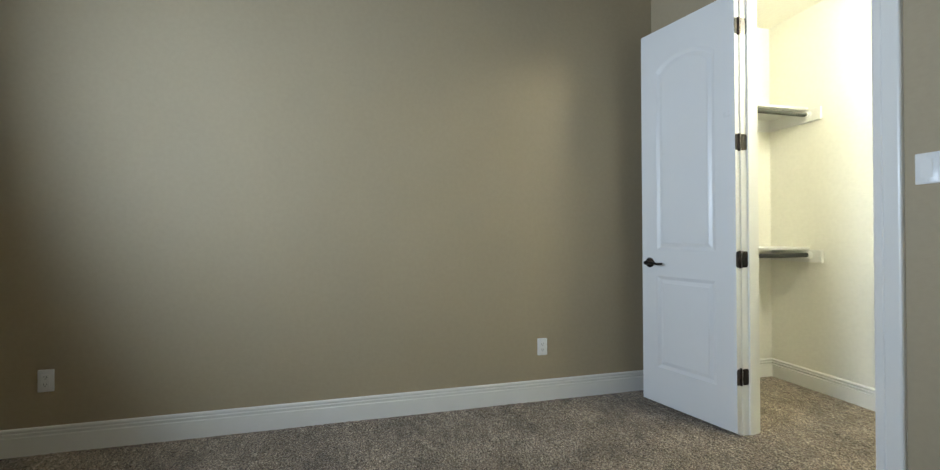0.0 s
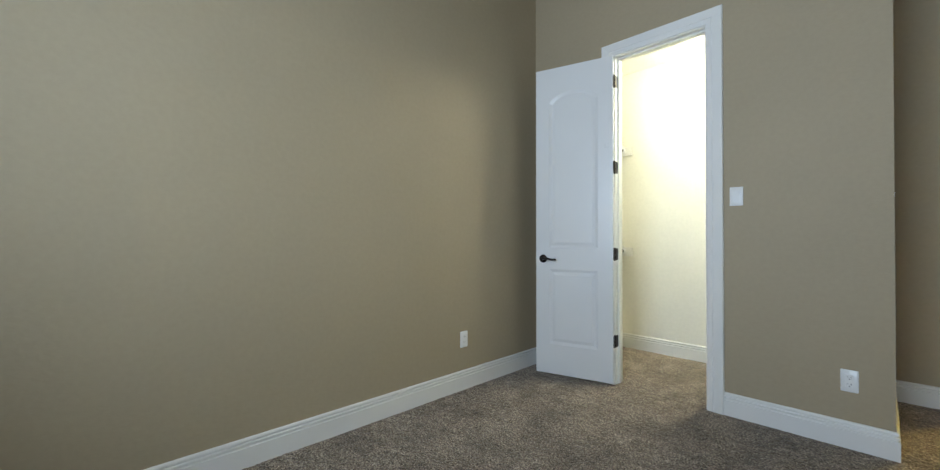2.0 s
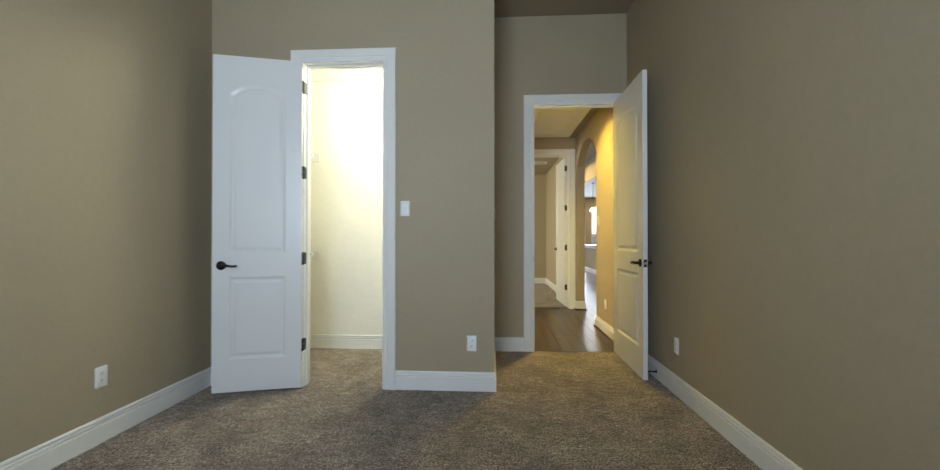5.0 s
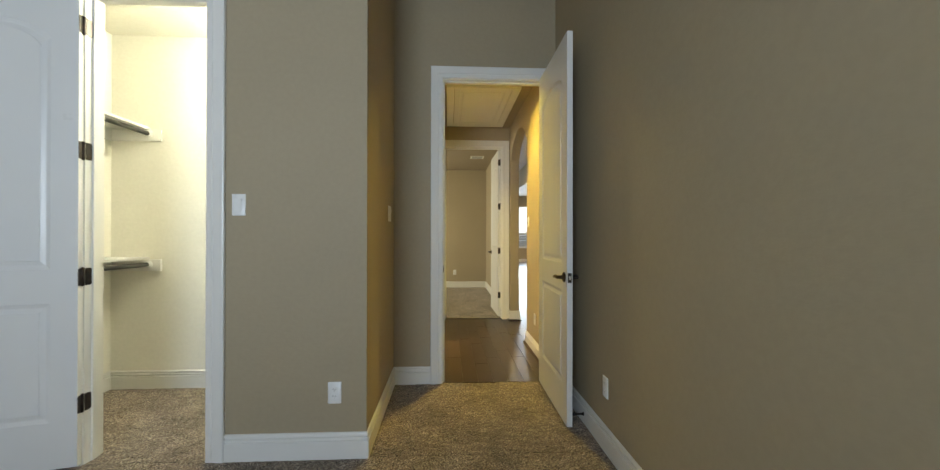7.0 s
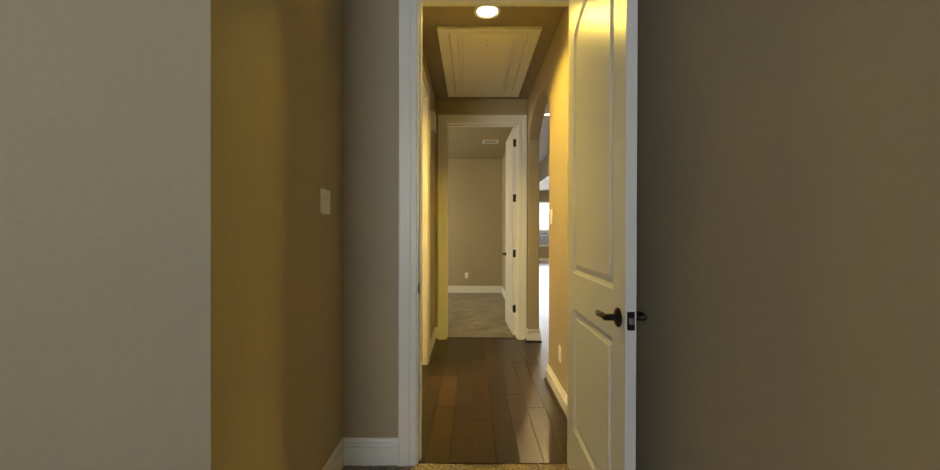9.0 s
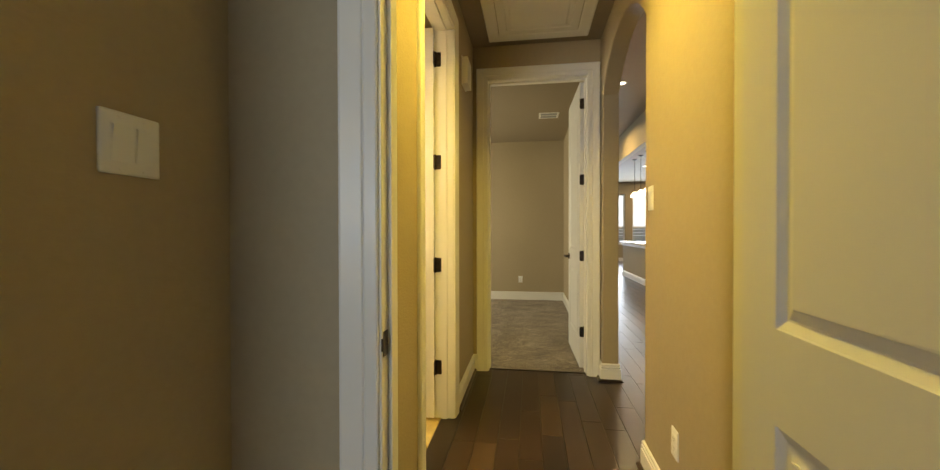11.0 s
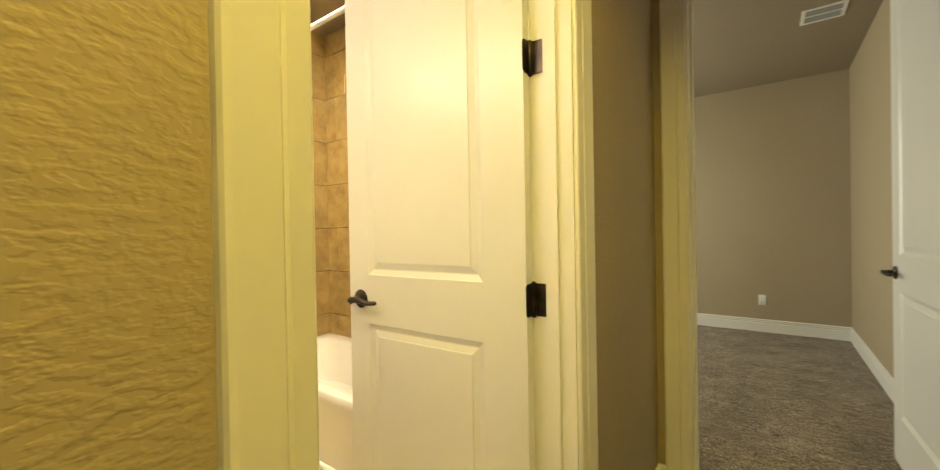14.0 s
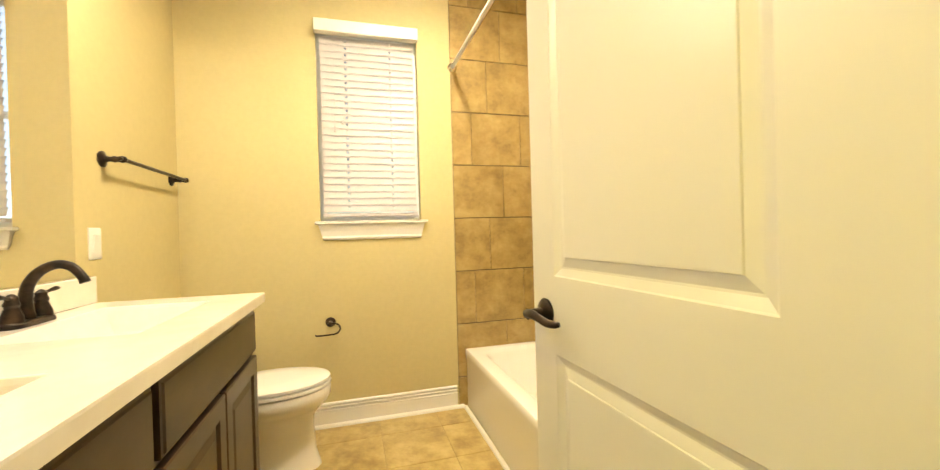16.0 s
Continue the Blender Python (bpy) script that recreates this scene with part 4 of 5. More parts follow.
# ---- bathroom ----
def bath_window():
    y0, y1, z0, z1 = 2.005, 2.600, 1.205, 2.345
    top = empty("window_bath", (0, 0, 0), "white framed bathroom window", kind="structure")
    x = -2.31
    part("window_frame", boxes((x, y0, z0, x + 0.06, y0 + 0.035, z1), (x, y1 - 0.035, z0, x + 0.06, y1, z1), (x, y0 + 0.035, z1 - 0.035, x + 0.06, y1 - 0.035, z1), (x, y0 + 0.035, z0, x + 0.06, y1 - 0.035, z0 + 0.035), (x + 0.01, y0 + 0.035, 1.75, x + 0.05, y1 - 0.035, 1.79)), M_PLATE, top, smooth=False)
    for a, b in ((z0 + 0.035, 1.75), (1.79, z1 - 0.035)):
        g = part("pane", boxes((x + 0.028, y0 + 0.035, a, x + 0.032, y1 - 0.035, b)), M_GLASS, top, smooth=False)
        g.visible_shadow = False
    part("window_sill", boxes((-2.25, y0 + 0.001, 1.187, -2.191, y1 - 0.001, 1.2045), (-2.1895, 1.978, 1.187, -2.150, 2.636, 1.205), bevel=0.003), M_TRIM, top, smooth=False)
    bm = bmesh.new()
    prof = [(0, 0.090), (0.010, 0.092), (0.016, 0.080), (0.012, 0.070), (0.018, 0.040), (0.026, 0.012), (0.030, 0.0), (0, 0)]
    loft(bm, [[(-2.1895 + h, 2.020 - (0.09 - d) * 0.28, 1.186 - d) for h, d in prof], [(-2.1895 + h, 2.594 + (0.09 - d) * 0.28, 1.186 - d) for h, d in prof]], True, True)
    part("sill_apron", bm, M_TRIM, top, smooth=False)
    blind = empty("window_blind", (-2.16, 2.3025, 2.30), "closed white faux-wood slat blind over the bathroom window", "window blind")
    bx = -2.205
    bl = -2.16
    part("valance", boxes((-0.022, -0.302, 0.0, 0.028, 0.300, 0.073), bevel=0.006), M_TRIM, blind, smooth=False)
    n = 25
    slat = None
    for i in range(n):
        z = -0.020 - i * 0.0415
        if slat is None:
            bm = bmesh.new()
            hw, a = 0.0250, radians(70)
            for lo, hi, ya, yb in ((-1.0, 1.0, -0.274, -0.136), (-1.0, -0.35, -0.136, -0.125), (0.35, 1.0, -0.136, -0.125), (-1.0, 1.0, -0.125, 0.125), (-1.0, -0.35, 0.125, 0.136), (0.35, 1.0, 0.125, 0.136), (-1.0, 1.0, 0.136, 0.274)):
                sec = []
                for k in range(4):
                    u = lo + (hi - lo) * k / 3
                    sec.append((hw * u * math.cos(a) + 0.003 * (1 - u * u) * math.sin(a), -hw * u * math.sin(a) + 0.003 * (1 - u * u) * math.cos(a)))
                sec += [(p[0] - 0.0022, p[1] - 0.0012) for p in sec[::-1]]
                loft(bm, [[(p[0], y, p[1]) for p in sec] for y in (ya, yb)], True, True)
            slat = part("slat", bm, M_SLAT, blind, smooth=False)
            slat.location = (bx - bl, -0.0, z)
        else:
            s = bpy.data.objects.new("slat", slat.data)
            scene.collection.objects.link(s)
            s.parent = blind
            s.location = (bx - bl, 0, z)
    part("bottom_rail", boxes((bx - bl - 0.022, -0.279, -0.020 - n * 0.0415 - 0.012, bx - bl + 0.022, 0.279, -0.020 - n * 0.0415 + 0.008), bevel=0.003), M_SLAT, blind, smooth=False)
    for y in (-0.13, 0.13):
        bm = bmesh.new()
        for dx in (-0.026, 0.026):
            box(bm, bx - bl + dx - 0.0008, y - 0.0012, -0.020 - n * 0.0415, bx - bl + dx + 0.0008, y + 0.0012, 0.0)
        part("ladder_cord", bm, M_SLAT, blind, smooth=False)
    for y, zz in ((-0.20, -0.55), (-0.155, -0.50)):
        bm = bmesh.new()
        tube(bm, [(bx - bl + 0.030, y, 0.0), (bx - bl + 0.032, y, zz)], 0.0012, 6)
        lathe(bm, [(0.0, 0.02), (0.004, 0.015), (0.007, -0.02), (0.0, -0.022)], (bx - bl + 0.032, y, zz), "z", 8)
        part("pull_cord", bm, M_SLAT, blind)


bath_window()


def bathtub():
    x0, x1, y0, y1, h = -2.181, -0.672, 2.860, 3.611, 0.372
    top = empty("bathtub", ((x0 + x1) / 2, (y0 + y1) / 2, 0), "glossy white alcove bathtub against the brown tile", "bathtub")
    cx, cy, hx, hy = 0, 0, (x1 - x0) / 2, (y1 - y0) / 2
    bm = bmesh.new()

    def R(ix, iy, r, z):
        return rrect(cx, cy, hx - ix, hy - iy, r, z, 6)

    loft(bm, [R(0.006, 0.006, 0.004, 0.0), R(0.006, 0.006, 0.004, 0.30), R(0.0, 0.0, 0.006, 0.33), R(0.0, 0.0, 0.008, h - 0.008), R(0.004, 0.004, 0.010, h - 0.002), R(0.012, 0.012, 0.015, h),
              R(0.060, 0.075, 0.14, h), R(0.072, 0.086, 0.15, h - 0.006), R(0.085, 0.095, 0.16, h - 0.03), R(0.13, 0.12, 0.16, 0.16), R(0.17, 0.15, 0.15, 0.085), R(0.24, 0.20, 0.12, 0.065)], True, True)
    ob = part("tub_shell", bm, M_ACRYL, top)
    bm = bmesh.new()
    lathe(bm, [(0.0, 0.066), (0.03, 0.066), (0.028, 0.070), (0.0, 0.071)], (0.50, 0, 0), "z", 16)
    part("drain", bm, M_CHROME, top, "chrome drain")


bathtub()

top = empty("shower_rod", (-2.182, 2.823, 2.17), "white curtain rod across the bathtub", "shower rod")
bm = bmesh.new()
tube(bm, [(0.004, 0, 0), (1.507, 0, 0)], 0.0125, 14)
part("rod", bm, M_PLATE, top)
for x, s in ((0.0005, 1), (1.5105, -1)):
    bm = bmesh.new()
    lathe(bm, [(0.0, 0), (0.028, 0), (0.028, s * 0.006), (0.018, s * 0.012), (0.015, s * 0.026), (0.0, s * 0.026)], (x, 0, 0), "x", 16)
    part("flange", bm, M_CHROME, top, "chrome rod flange")


def toilet():
    top = empty("toilet", (-1.800, 1.292, 0), "white porcelain toilet with closed lid between vanity and wall", "toilet")
    cy = 0.53

    def E(rx, ry, z, yc, k=24):
        return [(rx * math.cos(2 * math.pi * i / k), yc + ry * math.sin(2 * math.pi * i / k) * (1.0 if math.sin(2 * math.pi * i / k) > 0 else 0.86), z) for i in range(k)]

    bm = bmesh.new()
    loft(bm, [E(0.135, 0.290, 0.0, 0.425), E(0.132, 0.285, 0.02, 0.425), E(0.118, 0.262, 0.08, 0.43), E(0.116, 0.250, 0.20, 0.435), E(0.126, 0.240, 0.255, 0.450), E(0.158, 0.245, 0.295, 0.482), E(0.180, 0.256, 0.325, 0.50), E(0.186, 0.262, 0.345, 0.505), E(0.188, 0.264, 0.385, 0.505), E(0.184, 0.260, 0.392, 0.505)], True, True)
    part("bowl", bm, M_PORC, top)
    bm = bmesh.new()
    loft(bm, [E(0.182, 0.258, 0.394, 0.505), E(0.190, 0.266, 0.398, 0.505), E(0.190, 0.266, 0.410, 0.505), E(0.184, 0.260, 0.414, 0.505)], True, True)
    part("seat", bm, M_PORC, top)
    bm = bmesh.new()
    loft(bm, [E(0.182, 0.258, 0.418, 0.503), E(0.189, 0.265, 0.421, 0.503), E(0.188, 0.264, 0.432, 0.503), E(0.160, 0.235, 0.440, 0.50), E(0.08, 0.12, 0.443, 0.50)], True, True)
    part("lid", bm, M_PORC, top)
    bm = bmesh.new()
    loft(bm, [rrect(0, 0.105, 0.20, 0.09, 0.035, 0.36), rrect(0, 0.105, 0.215, 0.095, 0.035, 0.55), rrect(0, 0.105, 0.222, 0.098, 0.035, 0.72)], True, True)
    part("tank", bm, M_PORC, top)
    bm = bmesh.new()
    loft(bm, [rrect(0, 0.106, 0.228, 0.104, 0.035, 0.721), rrect(0, 0.106, 0.232, 0.104, 0.035, 0.745), rrect(0, 0.106, 0.222, 0.098, 0.03, 0.757)], True, True)
    part("tank_lid", bm, M_PORC, top)
    bm = boxes((-0.11, 0.03, 0.20, 0.11, 0.30, 0.37), bevel=0.02)
    part("rear_shelf", bm, M_PORC, top)
    bm = bmesh.new()
    tube(bm, [(0.15, 0.205, 0.66), (0.15, 0.225, 0.66), (0.10, 0.235, 0.655)], 0.007, 8)
    part("flush_lever", bm, M_CHROME, top, "chrome flush lever")


toilet()

VX0, VX1, VY0, VY1 = -1.395, 0.148, 1.2925, 1.820


def raised_front(w, h, t=0.019, frame_w=0.055, raised=True):
    """A cabinet door or drawer front, w by h, in the x-z plane, its face at y = t."""
    bm = bmesh.new()

    def ring(i, y):
        return [(i, y, i), (w - i, y, i), (w - i, y, h - i), (i, y, h - i)]

    if raised:
        loft(bm, [ring(0, 0), ring(0, t - 0.003), ring(0.004, t), ring(frame_w, t), ring(frame_w + 0.006, t - 0.009), ring(frame_w + 0.016, t - 0.009), ring(frame_w + 0.036, t - 0.003)], True, True)
    else:
        loft(bm, [ring(0, 0), ring(0, t - 0.006), ring(0.006, t - 0.004), ring(0.010, t), ring(0.020, t)], True, True)
    return bm


def vanity(name, x0, x1, label, doors, drawers):
    top = empty(name, (x0, VY0, 0), label, "bathroom vanity", "vanity cabinets")
    w, d = x1 - x0, VY1 - VY0 - 0.019
    part("body", boxes((0.0, 0, 0.10, w, d, 0.80), (0.01, 0, 0.0, w - 0.01, d - 0.07, 0.0995), (0.0, d - 0.018, 0.8002, w, d, 0.869), (0.0, 0.0, 0.8002, 0.018, d - 0.0182, 0.869), (w - 0.018, 0.0, 0.8002, w, d - 0.0182, 0.869)), M_CAB, top, smooth=False)
    for a, b, z0, z1 in drawers:
        ob = part("drawer", raised_front(b - a, z1 - z0, raised=False), M_CAB, top, smooth=False)
        ob.location = (a, d + 0.0005, z0)
    for a, b, z0, z1 in doors:
        ob = part("door", raised_front(b - a, z1 - z0), M_CAB, top, smooth=False)
        ob.location = (a, d + 0.0005, z0)


vanity("vanity_cabinet", VX0, -0.578, "dark espresso vanity cabinet with raised-panel doors under the cream counter", [(0.015, 0.400, 0.125, 0.672), (0.408, 0.800, 0.125, 0.672)], [(0.015, 0.800, 0.688, 0.845)])
vanity("vanity_cabinet", -0.5775, VX1, "dark espresso vanity cabinet with drawers beside the bathroom doorway", [(0.015, 0.355, 0.125, 0.672), (0.363, 0.710, 0.125, 0.672)], [(0.015, 0.710, 0.688, 0.845)])


def countertop():
    x0, x1, y0, y1, zt, zb = -1.410, 0.149, 1.2925, 1.849, 0.905, 0.870
    top = empty("vanity_countertop", (0, 0, 0), "cream cultured marble counter with two moulded rectangular basins", "countertop")
    bm = bmesh.new()
    basins = [(-1.270, -0.775, 1.400, 1.705), (-0.500, -0.005, 1.400, 1.705)]
    xs = [x0, basins[0][0], basins[0][1], basins[1][0], basins[1][1], x1]
    ys = [y0, 1.400, 1.705, y1]
    for i in range(5):
        for j in range(3):
            if j == 1 and i in (1, 3):
                continue
            bm.faces.new([bm.verts.new(p) for p in ((xs[i], ys[j], zt), (xs[i + 1], ys[j], zt), (xs[i + 1], ys[j + 1], zt), (xs[i], ys[j + 1], zt))])
    for a, b, c, d in basins:
        def ring(i, z):
            return [(a + i, c + i, z), (b - i, c + i, z), (b - i, d - i, z), (a + i, d - i, z)]
        loft(bm, [ring(0, zt), ring(0.004, zt - 0.002), ring(0.010, zt - 0.012), ring(0.040, zt - 0.078), ring(0.058, zt - 0.094), ring(0.10, zt - 0.099)], False, True)
    e = 0.005
    loft(bm, [[(x0, y0, zt), (x1, y0, zt), (x1, y1, zt), (x0, y1, zt)], [(x0 - e * 0.2, y0, zt - e), (x1, y0, zt - e), (x1, y1 + e * 0.2, zt - e), (x0 - e * 0.2, y1 + e * 0.2, zt - e)], [(x0, y0, zb), (x1, y0, zb), (x1, y1, zb), (x0, y1, zb)]])
    for p, q in (((x0, y0), (x1, VY0 + 0.03)), ((x0, 1.80), (x1, y1))):
        bm.faces.new([bm.verts.new(v) for v in ((p[0], p[1], zb), (q[0], p[1], zb), (q[0], q[1], zb), (p[0], q[1], zb))])
    bmesh.ops.remove_doubles(bm, verts=bm.verts, dist=1e-5)
    part("counter_slab", bm, M_MARBLE, top, smooth=False)
    part("backsplash", boxes((x0, y0, zt + 0.0005, x1, y0 + 0.020, 1.000), bevel=0.004), M_MARBLE, top, smooth=False)
    for cx in (-1.025, -0.245):
        bm = bmesh.new()
        lathe(bm, [(0.0, 0.7840), (0.022, 0.7840), (0.020, 0.7875), (0.0, 0.7875)], (cx, 1.548, 0.0225), "z", 16)
        part("basin_drain", bm, M_BRONZE, top, "dark bronze basin drain")


countertop()


def faucet(cx, cy):
    top = empty("faucet", (cx, cy, 0.9055), "dark bronze two-handle arched faucet on the cream counter", "faucet")
    bm = bmesh.new()
    loft(bm, [rrect(0, 0, 0.080, 0.027, 0.026, z) for z in (0.0, 0.010)] + [rrect(0, 0, 0.074, 0.021, 0.020, 0.016)], True, True)
    part("base_plate", bm, M_BRONZE, top)
    bm = bmesh.new()
    pts = [(0, 0.0, 0.014), (0, -0.004, 0.06), (0, 0.004, 0.105), (0, 0.030, 0.140), (0, 0.066, 0.156), (0, 0.098, 0.148), (0, 0.120, 0.122), (0, 0.128, 0.104)]
    tube(bm, pts, [0.018, 0.015, 0.014, 0.013, 0.0125, 0.012, 0.0115, 0.013], 14)
    part("spout", bm, M_BRONZE, top)
    for s in (-1, 1):
        bm = bmesh.new()
        lathe(bm, [(0.0, 0.014), (0.024, 0.014), (0.022, 0.03), (0.014, 0.052), (0.017, 0.060), (0.013, 0.070), (0.014, 0.078), (0.006, 0.086), (0.0, 0.088)], (s * 0.051, 0, 0), "z", 16)
        tube(bm, [(s * 0.051, 0, 0.074), (s * 0.075, 0.004, 0.080), (s * 0.098, 0.006, 0.084), (s * 0.112, 0.007, 0.083)], [0.005, 0.0045, 0.007, 0.003], 8)
        part("faucet_handle", bm, M_BRONZE, top)
    return top


faucet(-1.024, 1.352)

top = empty("wall_mirror", (0, 0, 0), "large frameless mirror on the wall above the vanity", "mirror")
part("mirror_glass", boxes((-1.330, 1.2905, 1.003, 0.10, 1.2955, 2.10)), M_MIRROR, top, smooth=False)
top = empty("vanity_light", (-0.80, 1.29, 2.28), "dark bronze three-globe vanity light above the mirror", "wall light")
part("back_bar", boxes((-0.36, 0.0005, -0.03, 0.36, 0.03, 0.03), bevel=0.006), M_BRONZE, top, smooth=False)
for i in range(3):
    x = -0.30 + 0.30 * i
    bm = bmesh.new()
    tube(bm, [(x, 0.03, 0.0), (x, 0.11, 0.0), (x, 0.135, -0.03)], 0.010, 10)
    part("lamp_arm", bm, M_BRONZE, top)
    bm = bmesh.new()
    loops = []
    for r, z in ((0.022, -0.03), (0.045, -0.05), (0.058, -0.09), (0.060, -0.125)):
        loops.append([(x + r * math.cos(2 * math.pi * k / 20), 0.135 + r * math.sin(2 * math.pi * k / 20), z) for k in range(20)])
    loft(bm, loops)
    part("lamp_shade", bm, M_SHADE, top, "lit frosted glass shade")


def towel_bar():
    top = empty("towel_bar", (-1.80, 1.29, 1.43), "dark bronze towel bar on the tan bathroom wall", "towel bar")
    for x in (-0.305, 0.295):
        bm = bmesh.new()
        lathe(bm, [(0.0, 0.0005), (0.030, 0.0005), (0.031, 0.006), (0.022, 0.010), (0.012, 0.016), (0.009, 0.030), (0.013, 0.042), (0.009, 0.054), (0.012, 0.060), (0.014, 0.068), (0.010, 0.078), (0.0, 0.082)], (x, 0, 0), "y", 18)
        part("post", bm, M_BRONZE, top)
    bm = bmesh.new()
    tube(bm, [(-0.325, 0.068, 0), (0.318, 0.068, 0)], 0.0078, 12)
    part("bar", bm, M_BRONZE, top)


towel_bar()


def paper_holder():
    top = empty("toilet_paper_holder", (-2.19, 2.045, 0.612), "dark bronze open-arm toilet paper holder on the wall", "toilet paper holder")
    bm = bmesh.new()
    lathe(bm, [(0.0, 0.0005), (0.028, 0.0005), (0.029, 0.006), (0.020, 0.010), (0.011, 0.015), (0.009, 0.045), (0.012, 0.05), (0.010, 0.062), (0.0, 0.065)], (0, 0, 0), "x", 18)
    part("post", bm, M_BRONZE, top)
    bm = bmesh.new()
    tube(bm, [(0.055, 0.0, 0.0), (0.058, 0.030, 0.0), (0.058, 0.050, -0.012), (0.058, 0.055, -0.035), (0.058, 0.040, -0.055), (0.058, 0.010, -0.062), (0.058, -0.070, -0.064), (0.058, -0.076, -0.058)], 0.0045, 10)
    part("arm", bm, M_BRONZE, top)


paper_holder()


# ---- kitchen beyond the gallery ----
def island():
    top = empty("kitchen_island", (3.20, 9.33, 0), "tan painted kitchen island with white baseboard and pale stone top", "kitchen island")
    part("island_body", boxes((0, 0, 0, 1.10, 2.10, 0.86)), M_WALL, top, smooth=False)
    bm = bmesh.new()

    def ring(e, z):
        return [(-e, -e, z), (1.10 + e, -e, z), (1.10 + e, 2.10 + e, z), (-e, 2.10 + e, z)]

    loft(bm, [ring(h + 0.0005, z) for h, z in BASE[1:]])
    part("island_baseboard", bm, M_TRIM, top, smooth=False)
    part("island_moulding", boxes((-0.02, -0.02, 0.80, 1.12, 2.12, 0.8595)), M_TRIM, top, smooth=False)
    part("stone_top", boxes((-0.06, -0.06, 0.8605, 1.16, 2.16, 0.905), bevel=0.005), M_MARBLE, top, smooth=False)


island()
top = empty("kitchen_faucet", (3.62, 9.85, 0.906), "black gooseneck faucet on the kitchen island", "faucet")
bm = bmesh.new()
tube(bm, [(0, 0, 0), (0, 0, 0.24), (0.02, 0.0, 0.31), (0.07, 0.0, 0.345), (0.13, 0.0, 0.33), (0.155, 0.0, 0.27), (0.157, 0.0, 0.21)], [0.02, 0.013, 0.012, 0.012, 0.012, 0.014, 0.016], 12)
part("spout", bm, M_BRONZE, top)
bm = bmesh.new()
tube(bm, [(0, 0.0, 0.07), (0.0, -0.05, 0.09)], 0.007, 8)
part("faucet_handle", bm, M_BRONZE, top)
top = empty("soap_dispenser", (3.50, 9.85, 0.906), "small black soap dispenser beside the kitchen faucet", "soap dispenser")
bm = bmesh.new()
lathe(bm, [(0.0, 0), (0.02, 0), (0.018, 0.02), (0.01, 0.03), (0.008, 0.09), (0.014, 0.10), (0.0, 0.105)], n=12)
part("pump", bm, M_BRONZE, top)


def pendant():
    top = empty("pendant_light", (3.46, 10.14, 3.05), "black stem pendant with lit white glass shade over the island", "pendant light", "pendants over the island")
    bm = bmesh.new()
    lathe(bm, [(0.0, 0), (0.062, 0), (0.06, -0.015), (0.02, -0.028), (0.0, -0.03)])
    part("canopy", bm, M_BRONZE, top)
    bm = bmesh.new()
    tube(bm, [(0, 0, -0.025), (0, 0, -0.86)], 0.007, 8)
    part("stem", bm, M_BRONZE, top)
    bm = bmesh.new()
    loops = []
    for r, z in ((0.025, -0.85), (0.06, -0.88), (0.095, -0.93), (0.11, -0.99)):
        loops.append([(r * math.cos(2 * math.pi * k / 20), r * math.sin(2 * math.pi * k / 20), z) for k in range(20)])
    loft(bm, loops)
    part("shade", bm, M_SHADE, top, "lit white glass shade")
    return top


first = pendant()
for y in (10.71, 11.30):
    copy_thing(first, Matrix.Translation((3.465, y, 3.05)))


def window_unit(name, axis, a0, a1, z0, z1, face, out, label, mid=None):
    """A framed window filling an opening; face: inner wall face; out: sign outwards."""
    top = empty(name, (0, 0, 0), label, kind="structure")

    def B(n0, u0, zz0, n1, u1, zz1):
        lo, hi = min(n0, n1), max(n0, n1)
        return (lo, u0, zz0, hi, u1, zz1) if axis == "x" else (u0, lo, zz0, u1, hi, zz1)

    n0, n1 = face + out * 0.07, face + out * 0.13
    f = 0.05
    bars = [B(n0, a0, z0, n1, a0 + f, z1), B(n0, a1 - f, z0, n1, a1, z1), B(n0, a0 + f, z1 - f, n1, a1 - f, z1), B(n0, a0 + f, z0, n1, a1 - f, z0 + f)]
    mid = mid or (z0 + z1) / 2
    bars.append(B(n0 + out * 0.01, a0 + f, mid - 0.025, n1 - out * 0.01, a1 - f, mid + 0.025))
    part("window_frame", boxes(*bars), M_PLATE, top, smooth=False)
    for a, b in ((z0 + f, mid - 0.025), (mid + 0.025, z1 - f)):
        g = part("pane", boxes(B(n0 + out * 0.028, a0 + f, a, n0 + out * 0.032, a1 - f, b)), M_GLASS, top, smooth=False)
        g.visible_shadow = False
    part("window_sill", boxes(B(face - out * 0.04, a0 - 0.04, z0 - 0.022, face - out * 0.0005, a1 + 0.04, z0 - 0.002), B(face - out * 0.0, a0 + 0.001, z0 - 0.0, face + out * 0.069, a1 - 0.001, z0 + 0.004)), M_TRIM, top, smooth=False)


window_unit("window_bedroom", "y", -1.05, 0.15, 0.80, 2.40, -4.25, -1, "white framed bedroom window")
window_unit("window_far_room", "x", 4.85, 6.35, 0.75, 2.25, -1.90, -1, "white framed far room window")
for a, b in ((3.05, 4.385), (4.65, 5.75), (6.05, 7.15)):
    window_unit("window_great_room", "y", a, b, 0.66, 2.60, 16.5, 1, "tall white framed great room window", mid=1.30)
# added opening, out of view, where the living area fill lamp stands
window_unit("window_living_added", "x", 9.5, 13.5, 0.6, 2.6, -3.0, -1, "added wide white framed window in the unseen living room wall")


def hazy_distance():
    bm = bmesh.new()
    bm.faces.new([bm.verts.new(p) for p in ((-90, 130, -2), (110, 130, -2), (110, 130, 60), (-90, 130, 60))])
    tagged(finish(bm, "backdrop", glowing("white_hazy_sky", (0.86, 0.93, 1.0), 1.6)), "plain white hazy sky behind the houses", kind="structure")


hazy_distance()


